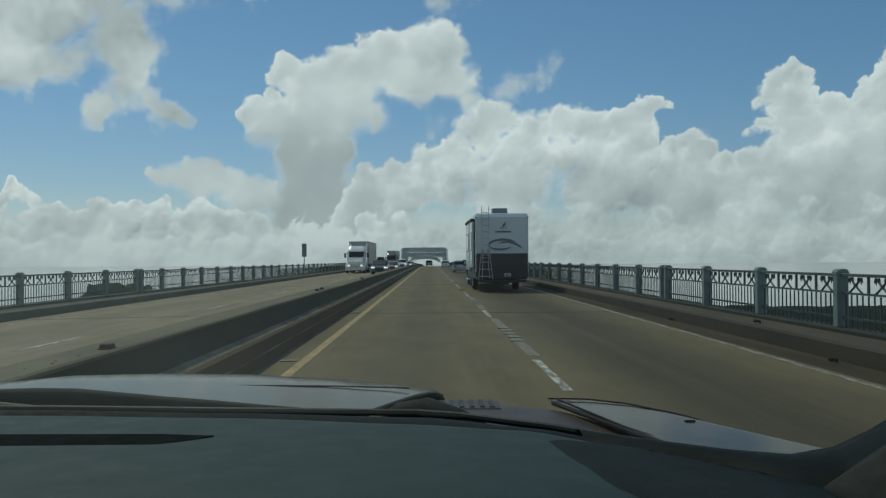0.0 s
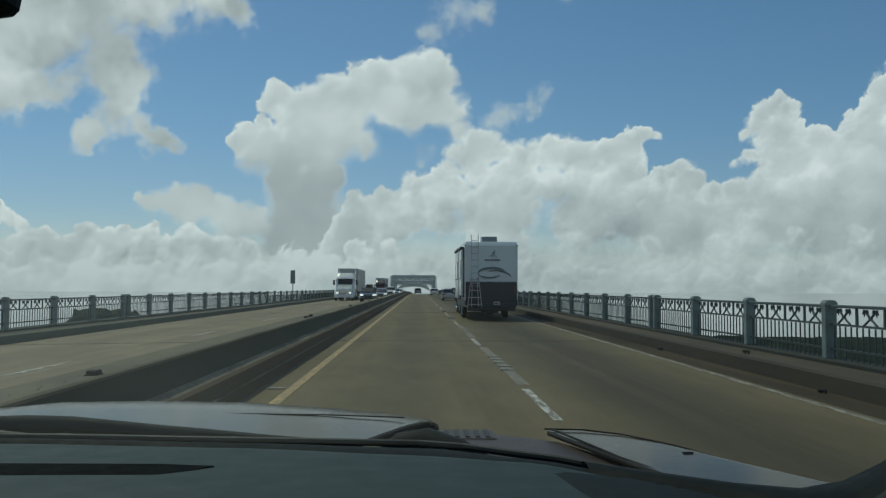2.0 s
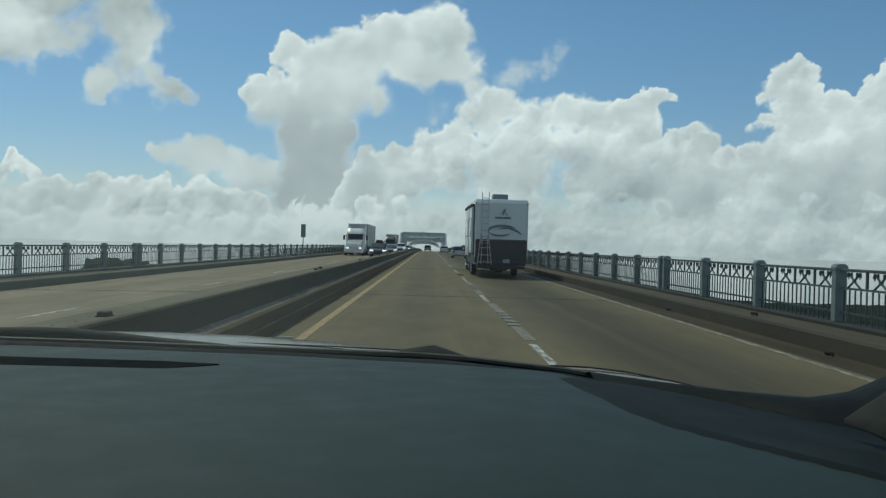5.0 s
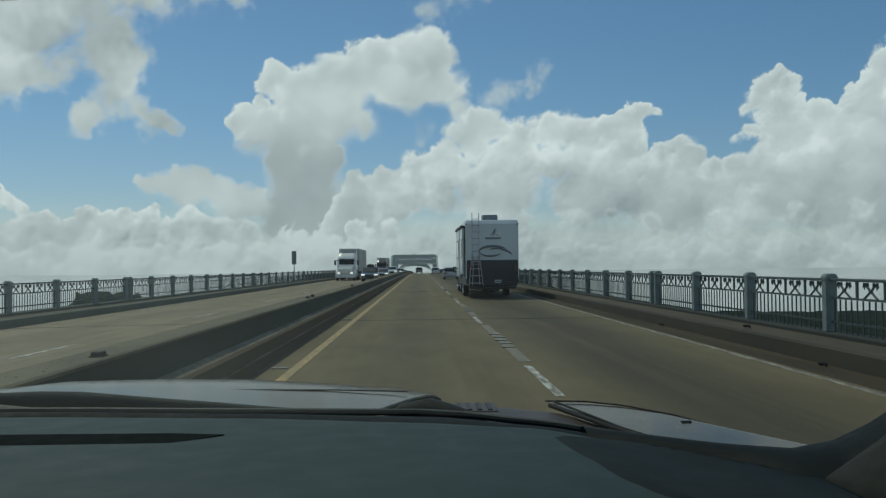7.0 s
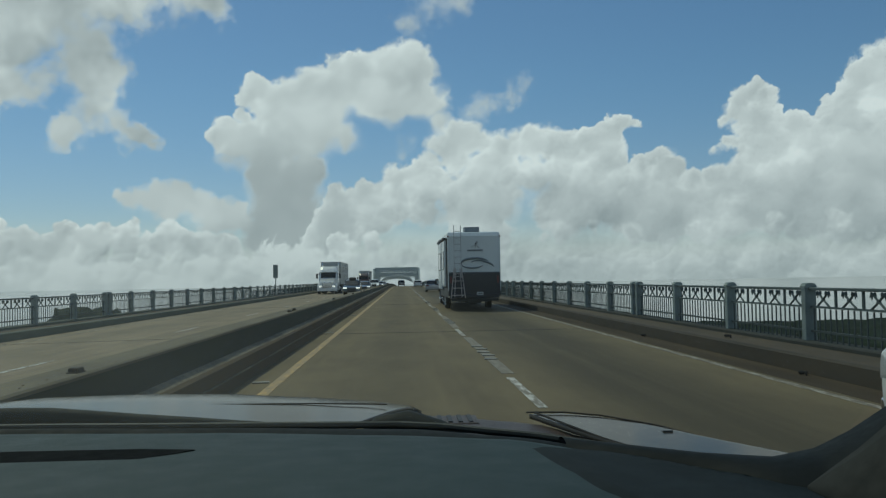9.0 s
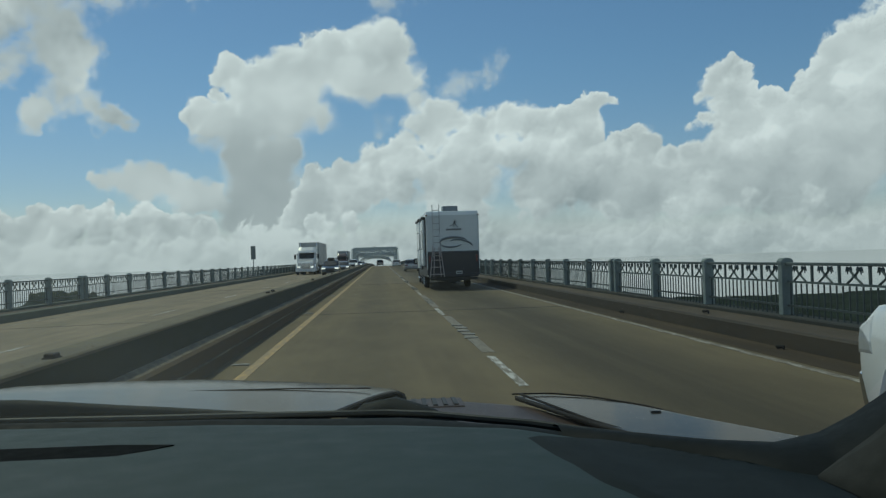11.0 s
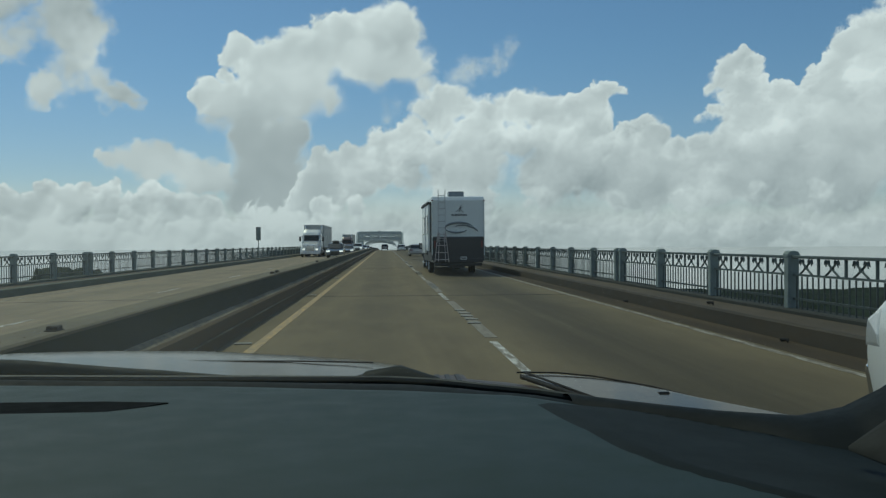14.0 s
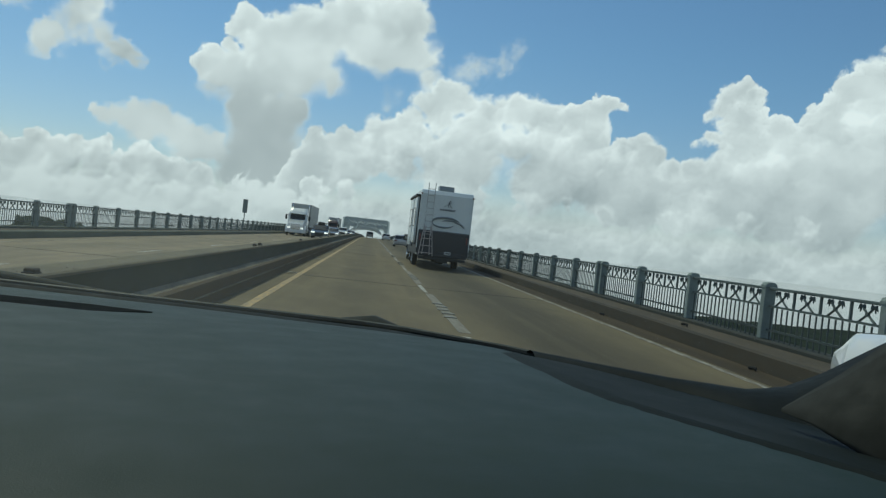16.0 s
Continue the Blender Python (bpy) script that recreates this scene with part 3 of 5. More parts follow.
def canopy(x0, x1, y0, y1, step, seed, tall):
    """A wooded shore: uneven crowns side by side over low ground."""
    rng = random.Random(seed)
    bm = B()
    nx, ny = int((x1 - x0) / step), int((y1 - y0) / step)
    rows = []
    for i in range(nx + 1):
        row = []
        for j in range(ny + 1):
            edge = min(i, nx - i, j, ny - j) < 1
            x, y = x0 + (x1 - x0) * i / nx, y0 + (y1 - y0) * j / ny
            wave = 1 + 0.35 * math.sin(x * 0.031 + seed) + 0.3 * math.sin(y * 0.023)
            z = -26.4 if edge else -26 + tall * wave * rng.choice((0.25, 0.55, 0.8, 1.0, 1.15))
            row.append(bm.verts.new((x + rng.uniform(-0.35, 0.35) * step, y + rng.uniform(-0.35, 0.35) * step, z)))
        rows.append(row)
    for i in range(nx):
        for j in range(ny):
            bm.faces.new((rows[i][j], rows[i + 1][j], rows[i + 1][j + 1], rows[i][j + 1]))
    return bm


woods = part("woods", canopy(40, 330, 20, 480, 5.5, 4, 1.9), M_WOODS, smooth=True)
tagged(woods, "dark green wooded shore below the bridge", "woods", kind="stuff")
woods_far = part("woods", canopy(-262, -212, 636, 690, 5.0, 9, 6.5), M_WOODS_HAZED, smooth=True)
tagged(woods_far, "clump of trees on the far bank, haze put into its colour", "woods", kind="stuff")

deck = part("bridge_deck", prism(B(), [(7.5, -0.02), (7.5, -0.9), (5.0, -1.9), (across(5.0), -1.9), (across(7.5), -0.9), (across(7.5), -0.16), (across(-2.3), -0.04), (-2.3, -0.02)], START, END, "y"), M_DECK)
tagged(deck, "grey concrete bridge deck on tall piers over water", "bridge", kind="structure")
for k, y in enumerate(range(-50, 640, 40)):
    pier = part("bridge_pier", prism(prism(B(), [(4.6, -26.5), (4.6, -3.4), (across(4.6), -3.4), (across(4.6), -26.5)], y - 0.9, y + 0.9, "y", 0.25),
                                    [(5.2, -3.4), (5.2, -1.85), (across(5.2), -1.85), (across(5.2), -3.4)], y - 1.1, y + 1.1, "y", 0.1), M_DECK)
    tagged(pier, "plain concrete pier standing in the river", "pier", "bridge piers", "structure")

road = part("road", prism(B(), [(-2.4, -0.02), (-2.4, 0.0), (6.0, 0.0), (6.0, -0.02)], START, END, "y"), M_ROAD)
tagged(road, "tan worn concrete carriageway, oil-stained strip deepened by painted dimness", "road", kind="structure")
road_far = part("road", prism(B(), [(across(-2.4), -0.02), (across(-2.4), 0.0), (across(6.0), FALL), (across(6.0), FALL - 0.02)], START, END, "y"), M_ROAD_OPP)
tagged(road_far, "pale tan concrete carriageway for oncoming traffic", "road", kind="structure")

# the median: kerb, light ledge and a battered wall with a flat cap, alike on both sides
half = [(-2.40, -0.15), (-2.40, 0.0), (-2.44, 0.36), (-2.48, 0.39)]
core = half + [(across(x), z) for x, z in half[::-1]]
median = part("median_kerb", prism(B(), core, START, END, "y"), M_GUTTER)
tagged(median, "dirt-brown concrete kerb of the median barrier", "kerb", kind="structure")
# thin pale strip running along the kerb's face
lip = part("median_lip", prism(B(), [(-2.412, 0.165), (-2.404, 0.172), (-2.406, 0.190), (-2.426, 0.192)], START, END, "y"), M_LEDGE)
tagged(lip, "thin pale strip along the median kerb", "ledge", kind="structure")
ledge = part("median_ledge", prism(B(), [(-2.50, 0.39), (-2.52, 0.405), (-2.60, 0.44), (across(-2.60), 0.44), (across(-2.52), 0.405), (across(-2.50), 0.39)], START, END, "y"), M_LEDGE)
tagged(ledge, "pale weathered ledge along the median barrier", "ledge", kind="structure")
# the wall's colour is darkened to stand for shade below the paler cap
wall = part("median_wall", prism(B(), [(-2.615, 0.44), (-2.675, 0.735), (across(-2.675), 0.735), (across(-2.615), 0.44)], START, END, "y"), M_BARRIER_SHADED)
tagged(wall, "stained concrete median barrier wall, shade put into its dark colour", "barrier", kind="structure")
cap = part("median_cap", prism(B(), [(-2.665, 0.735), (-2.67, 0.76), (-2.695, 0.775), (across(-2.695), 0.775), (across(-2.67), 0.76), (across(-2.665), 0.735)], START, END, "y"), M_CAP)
tagged(cap, "tan worn concrete cap of the median barrier", "barrier", kind="structure")

# the near side takes the darkened concretes, the far side the brightened one
for side, name in ((1, "right"), (-1, "left")):
    fx = (lambda x: x) if side > 0 else across
    low = 0.0 if side > 0 else FALL
    kerb = part("kerb", prism(B(), [(fx(6.0), -0.02), (fx(6.03), 0.235), (fx(6.09), 0.26), (fx(6.16), 0.26), (fx(6.16), -0.02)], START, END, "y"), M_CURB if side > 0 else M_CURB_LIFTED)
    kerb.location.z = low
    tagged(kerb, "concrete kerb along the carriageway, light and shade in its colour", "kerb", kind="structure")
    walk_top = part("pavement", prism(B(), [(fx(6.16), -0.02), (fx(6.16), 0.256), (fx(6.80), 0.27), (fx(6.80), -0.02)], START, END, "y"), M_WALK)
    walk_top.location.z = low
    tagged(walk_top, "narrow brown concrete safety walk beside the railing", "pavement", kind="structure")
    plinth = part("railing_plinth", prism(B(), [(fx(6.80), -0.02), (fx(6.82), 0.32), (fx(6.86), 0.335), (fx(7.26), 0.335), (fx(7.30), 0.32), (fx(7.32), -0.02)], START, END, "y"), M_PLINTH if side > 0 else M_CURB_LIFTED)
    plinth.location.z = low
    tagged(plinth, "low concrete plinth under the railing, light and shade in its colour", "plinth", kind="structure")


def ground(x):
    """Height of the road's surface."""
    edge = across(-2.4)
    return FALL * (edge - x) / (edge - across(6.0)) if x < edge else 0.0


def strip(name, material, x, width, y0, y1, label, category="road marking", group=""):
    a, b = x - width / 2, x + width / 2
    ob = part(name, prism(B(), [(a, ground(a) - 0.001), (b, ground(b) - 0.001), (b, ground(b) + 0.005), (a, ground(a) + 0.005)], y0, y1, "y"), material)
    return tagged(ob, label, category, group, "structure")


strip("yellow_line", M_YELLOW, -1.90, 0.15, START, END, "solid worn yellow line beside the median")
strip("yellow_line", M_YELLOW, across(-1.90), 0.15, START, END, "solid worn yellow line beside the median")
strip("edge_line", M_EDGE_LINE, 5.25, 0.11, START, END, "solid worn white edge line by the kerb")
strip("edge_line", M_EDGE_LINE, across(5.25), 0.11, START, END, "solid worn white edge line by the kerb")
strip("gutter", M_SHOULDER, 5.70, 0.58, START, END, "brown band along the kerb", "dirt")
CYCLE, FIRST = 12.8, 9.9
for lane_x in (1.60, across(1.60)):
    for k in range(-5, 48):
        y = FIRST + k * CYCLE + (0 if lane_x > 0 else 5.5)
        strip("lane_dash", M_WHITE_LINE, lane_x, 0.115, y, y + 3.05, "white painted lane dash", group="lane dashes")
        if lane_x > 0 and k < 30:
            strip("worn_line", M_GHOST, lane_x + 0.04, 0.20, y + 3.6, y + 12.2, "pale ghost of an old lane line")
marker = B()
box(marker, -0.13, 0.13, -0.06, 0.06, 0.0, 0.02, 0.012, 1)
marker_mesh = part("road_stud", marker, M_MARKER)
tagged(marker_mesh, "worn ceramic stud on the lane line", "road stud", "road studs")
marker_mesh.location = (1.62, FIRST + 6.0, 0.004)
for k in range(-2, 12):
    for j in range(5):
        if (k, j) != (0, 0):
            copy_thing(marker_mesh, pose(1.62 + 0.03 * (j % 2), FIRST + k * CYCLE + 6.0 + 0.75 * j, 0.004))
for k in range(0, 10):
    copy_thing(marker_mesh, pose(-2.14, 13.0 + k * 12.2, 0.001, 0, 0, 4))
for k in range(-2, 22):
    y = 24.6 + 28.4 * k
    strip("expansion_joint", M_JOINT, 1.8, 8.35, y, y + 0.055, "thin dark expansion joint across the road", "expansion joint", "joints")
    strip("expansion_joint", M_JOINT, across(1.8), 8.35, y, y + 0.055, "thin dark expansion joint across the road", "expansion joint", "joints")

# drain boxes bolted on the median's cap
bracket = part("drain_box", box(box(B(), -0.045, 0.045, -0.07, 0.07, 0.0, 0.045, 0.01, 1), -0.05, 0.05, -0.09, 0.09, -0.002, 0.010), M_RUST)
tagged(bracket, "small rusted steel box bolted on the barrier cap", "box", "barrier boxes")
bracket.location = (-2.77, 7.4, 0.775)
for k in range(1, 16):
    copy_thing(bracket, pose(-2.77, 7.4 + 13.8 * k, 0.775))

# grit, leaves and broken scraps lying along the median and the kerb
rng = random.Random(12)
grit = B()
for k in range(500):
    y = 4 + 120 * rng.random() ** 1.6
    spot = rng.choice(("cap", "cap", "ledge", "kerb", "walk"))
    x, z = {"cap": (-2.72 - 0.30 * rng.random(), 0.775), "ledge": (-2.56 - 0.03 * rng.random(), 0.425), "kerb": (-2.30 + 0.25 * rng.random() ** 2, 0.0), "walk": (6.2 + 0.55 * rng.random(), 0.262)}[spot]
    size = rng.uniform(0.004, 0.010)
    bit = bmesh.ops.create_icosphere(grit, subdivisions=1, radius=1.0)["verts"]
    for v in bit:
        v.co = Vector((x + v.co.x * size * rng.uniform(0.6, 1.3), y + v.co.y * size * rng.uniform(1.0, 2.5), z + 0.3 * size + v.co.z * size * rng.uniform(0.3, 0.6)))
tagged(part("roadside_grit", grit, M_GUTTER), "brown grit and leaf scraps along the median", "debris", kind="stuff")
scraps = ((-2.76, 22.0, 0.785, 0.5), (-2.74, 34.5, 0.785, 0.7), (-2.72, 57.0, 0.785, 0.6), (6.32, 16.5, 0.275, 0.35), (5.92, 21.0, 0.01, 0.3), (5.86, 12.4, 0.01, 0.25))
for x, y, z, size in scraps:
    bm = B()
    tube(bm, [(0, -0.5 * size, 0.0), (0.03, -0.2 * size, 0.035), (-0.02, 0.1 * size, 0.03), (0.03, 0.5 * size, 0.0)], [0.010, 0.030, 0.036, 0.008], 7, 0.8)
    ob = part("tyre_scrap", bm, M_RUBBER, smooth=True)
    ob.location = (x, y, z)
    tagged(ob, "torn strip of black tyre rubber lying there", "debris", "tyre scraps")

# ---- railings ----
BAY = 3.56
post_bm = B()
box(post_bm, -0.10, 0.10, -0.085, 0.085, 0.0, 0.93, 0.015, 1)
prism(post_bm, [(-0.112, 0.90), (-0.112, 0.945), (-0.08, 0.985), (-0.035, 1.0), (0.035, 1.0), (0.08, 0.985), (0.112, 0.945), (0.112, 0.90)], -0.097, 0.097, "y", 0.015, 1)
post = part("railing_post", post_bm, M_POST)
tagged(post, "grey-green concrete railing post with a rounded cap", "post", "railing posts")


def bar_mesh(name, bm, material):
    ob = part(name, bm, material)
    mesh = ob.data
    bpy.data.objects.remove(ob)
    return mesh


CLEAR = BAY - 0.19
top_mesh = bar_mesh("top_rail", box(B(), -0.045, 0.045, 0, CLEAR, 0.865, 0.915, 0.01, 1), M_IRON)
mid_mesh = bar_mesh("middle_rail", box(B(), -0.02, 0.02, 0, CLEAR, 0.565, 0.60), M_IRON)
low_mesh = bar_mesh("bottom_rail", box(B(), -0.02, 0.02, 0, CLEAR, 0.15, 0.185), M_IRON_DARK)
slat_mesh = bar_mesh("baluster", box(B(), -0.010, 0.010, -0.012, 0.012, 0.0, 0.56), M_IRON_DARK)
stile_mesh = bar_mesh("stile", box(B(), -0.018, 0.018, -0.02, 0.02, 0.58, 0.88), M_IRON)


def ornament_bm(bm, y=0.0):
    """A cast cross of two curved ribs with a leafy cluster at its head."""
    for s in (-1, 1):
        tube(bm, [(0, y + s * 0.20, 0.60), (0, y + s * 0.11, 0.65), (0, y, 0.715), (0, y - s * 0.10, 0.785), (0, y - s * 0.15, 0.835)], [0.020, 0.018, 0.018, 0.020, 0.016], 6)
        for a, b in ((0.24, 0.775), (0.19, 0.742), (0.06, 0.80)):
            tube(bm, [(0, y - s * 0.14, 0.825), (0, y - s * (0.14 + a) / 2, 0.84), (0, y - s * a, b)], [0.018, 0.024, 0.008], 6)
    rod(bm, (-0.022, y, 0.715), (0.022, y, 0.715), 0.034, seg=8)
    return bm


ornament_mesh = bar_mesh("ornament", ornament_bm(B()), M_IRON)
SLATS = 18


def railing_bay(x, y):
    """One bay between two posts, all its bars as parts."""
    bay = empty("railing", pose(x, y + 0.095, 0.335 + (FALL if x < CENTRE else 0)), "grey-green iron railing panel with cross ornaments", "railing", "railing sections")
    for name, mesh in (("top_rail", top_mesh), ("middle_rail", mid_mesh), ("bottom_rail", low_mesh)):
        shared(name, mesh, bay, pose(0, 0, 0))
    for k in range(SLATS):
        shared("baluster", slat_mesh, bay, pose(0, (k + 0.5) * CLEAR / SLATS, 0))
    for k in range(4):
        shared("ornament", ornament_mesh, bay, pose(0, (k + 0.5) * CLEAR / 4, 0))
    for k in range(1, 4):
        shared("stile", stile_mesh, bay, pose(0, k * CLEAR / 4, 0))


def bay_boxes(bm, x, y, full):
    y0 = y + 0.095
    base = 0.335 + (FALL if x < CENTRE else 0.0)
    for z0, z1, w in ((0.865, 0.915, 0.045), (0.555, 0.60, 0.03), (0.15, 0.19, 0.03)):
        box(bm, x - w, x + w, y0, y0 + CLEAR, base + z0, base + z1)
    if full:
        for k in range(SLATS):
            yy = y0 + (k + 0.5) * CLEAR / SLATS
            box(bm, x - 0.010, x + 0.010, yy - 0.012, yy + 0.012, base, base + 0.56)
        for k in range(4):
            yy = y0 + (k + 0.5) * CLEAR / 4
            for s in (-1, 1):
                prism(bm, [(yy + s * 0.22, base + 0.58), (yy + s * 0.16, base + 0.58), (yy - s * 0.18, base + 0.87), (yy - s * 0.12, base + 0.87)], x - 0.02, x + 0.02)


def railing_line(x, near0, near1, offset):
    k0 = math.floor((START - offset) / BAY) + 1
    k1 = math.floor((END - offset) / BAY)
    chunk, count = B(), 0
    for k in range(k0, k1):
        y = offset + k * BAY
        for yy in ((y, y + 0.52) if k % 8 == 3 else (y,)):
            if near0 - 14 <= y <= near1 + 160:
                copy_thing(post, pose(x, yy, 0.33 + (FALL if x < CENTRE else 0)))
            else:
                box(chunk, x - 0.11, x + 0.11, yy - 0.095, yy + 0.095, 0.33 + (FALL if x < CENTRE else 0), 1.33 + (FALL if x < CENTRE else 0))
        if near0 <= y <= near1:
            railing_bay(x, y)
        else:
            bay_boxes(chunk, x, y, -8 < y < 260)
            count += 1
        if count == 40 or k == k1 - 1:
            ob = part("railing_run", chunk, M_IRON)
            tagged(ob, "distant run of grey-green iron railing and posts", "railing", kind="stuff")
            chunk, count = B(), 0


railing_line(RIGHT_RAIL, 10, 58, 14.6)
railing_line(LEFT_RAIL, 20, 72, 27.0)
bpy.data.objects.remove(post)

# ---- the truss span ahead ----
def truss():
    thing = empty("truss_bridge", pose(CENTRE, 455, 0), "pale grey steel through truss spanning the road", "bridge truss")
    wide, tall, step, panels = 12.3, 9.4, 13.0, 11

    def top(i):
        return tall + 2.2 * math.sin(math.pi * i / panels)
    for s in (-1, 1):
        x = s * wide
        bm = B()
        box(bm, x - 0.35, x + 0.35, 0, step * panels, 0.2, 1.0)
        part("bottom_chord", bm, M_STEEL, thing)
        bm = B()
        for i in range(1, panels - 1):
            prism(bm, [(i * step, top(i) - 0.35), ((i + 1) * step, top(i + 1) - 0.35), ((i + 1) * step, top(i + 1) + 0.35), (i * step, top(i) + 0.35)], x - 0.4, x + 0.4)
        part("top_chord", bm, M_STEEL, thing)
        for i, j in ((0, 1), (panels, panels - 1)):
            bm = B()
            prism(bm, [(i * step - 0.4, 0.5), (j * step - 0.4, top(j)), (j * step + 0.4, top(j)), (i * step + 0.4, 0.5)], x - 0.4, x + 0.4)
            part("end_post", bm, M_STEEL, thing)
        for i in range(1, panels):
            bm = B()
            box(bm, x - 0.22, x + 0.22, i * step - 0.22, i * step + 0.22, 0.9, top(i))
            part("vertical", bm, M_STEEL, thing)
            if i < panels - 1:
                bm = B()
                a, b = (i, i + 1) if i >= panels // 2 else (i + 1, i)
                rod(bm, (x, a * step, 0.8), (x, b * step, top(b)), 0.2, seg=6)
                part("diagonal", bm, M_STEEL, thing)
    for i in range(1, panels):
        y, z = i * step, top(i)
        bm = B()
        box(bm, -wide, wide, y - 0.25, y + 0.25, z - 0.3, z + 0.3)
        part("top_strut", bm, M_STEEL, thing)
        bm = B()
        box(bm, -wide, wide, y - 0.2, y + 0.2, z - 3.3, z - 2.9)
        part("sway_strut", bm, M_STEEL, thing)
        bm = B()
        for k in range(10):
            xa, xb = -wide + k * wide / 5, -wide + (k + 1) * wide / 5
            za, zb = (z - 3.1, z - 0.2) if k % 2 else (z - 0.2, z - 3.1)
            rod(bm, (xa, y, za), (xb, y, zb), 0.14, seg=5)
        part("sway_brace", bm, M_STEEL, thing)
        for s in (-1, 1):
            part("knee_brace", tube(B(), [(s * wide, y, z - 4.9), (s * wide * 0.86, y, z - 4.1), (s * wide * 0.50, y, z - 3.2)], 0.16, 5), M_STEEL, thing)
    for i in range(1, panels):
        y, z = i * step, top(i) - 3.2
        arch_points = [(wide * 0.72 * math.sin(a), y, z - 4.2 + 2.6 * math.cos(a)) for a in (k * math.pi / 12 - math.pi / 2 for k in range(13))]
        part("portal_arch", tube(B(), arch_points, 0.17, 5), M_STEEL, thing)
        for k in range(-4, 5):
            part("portal_lattice", rod(B(), (k * 1.35, y, z - 4.2 + 2.6 * math.cos(math.asin(min(1.0, abs(k) * 1.35 / (wide * 0.72))))), (k * 2.3, y, z + 0.1), 0.13, seg=5), M_STEEL, thing)
    bm = B()
    rod(bm, (-0.6, step, top(1)), (-0.6, step, top(1) + 1.4), 0.08)
    rod(bm, (-0.6, step, top(1) + 1.4), (0.3, step, top(1) + 1.4), 0.12)
    part("beacon", bm, M_TRIM, thing)


truss()


# ---- vehicles ----
def wheel(thing, x, y, radius, width, side, rim=M_ALU, name="wheel", spokes=6):
    """A tyre with a dished spoked rim; side +1 faces +x."""
    bm = B()
    w = width / 2
    lathe(bm, [(-w, radius * 0.62), (-w, radius * 0.90), (-w * 0.75, radius * 0.985), (0, radius), (w * 0.75, radius * 0.985), (w, radius * 0.90), (w, radius * 0.62)], 26)
    tyre = part(name, bm, M_RUBBER, thing, smooth=True)
    tyre.location = (x, y, radius)
    bm = B()
    d = side * w
    lathe(bm, [(d * 0.2, radius * 0.60), (d * 0.96, radius * 0.64), (d * 1.02, radius * 0.60), (d * 0.75, radius * 0.54), (d * 0.55, radius * 0.50), (d * 0.5, 0.0001)], 26)
    for k in range(spokes):
        a = k * math.tau / spokes
        tube(bm, [(d * 0.88, 0, 0), (d * 0.95, radius * 0.25 * math.cos(a), radius * 0.25 * math.sin(a)), (d * 0.92, radius * 0.58 * math.cos(a), radius * 0.58 * math.sin(a))], radius * 0.075, 6)
    rod(bm, (d * 0.6, 0, 0), (d * 1.03, 0, 0), radius * 0.14, seg=12)
    part("rim", bm, rim, tyre, "spoked alloy rim", smooth=False)
    return tyre


def arch(cy, r, base, n=9):
    """Outline points of a wheel opening, walked towards +y along the bottom edge."""
    out = []
    for k in range(n + 1):
        a = math.pi - math.pi * k / n
        out.append((cy + r * math.cos(a), base + r * math.sin(a) * 1.02 if 0 < k < n else base))
    return out


def bars(bm, x0, x1, y, z, height, n, thick=0.004, axis="x"):
    """Plain bars in place of lettering."""
    step = (x1 - x0) / n
    for k in range(n):
        a = x0 + k * step + step * 0.12
        b = x0 + (k + 1) * step - step * 0.12
        if axis == "x":
            box(bm, min(a, b), max(a, b), y - thick, y + thick, z, z + height)
        else:
            box(bm, y - thick, y + thick, min(a, b), max(a, b), z, z + height)
    return bm


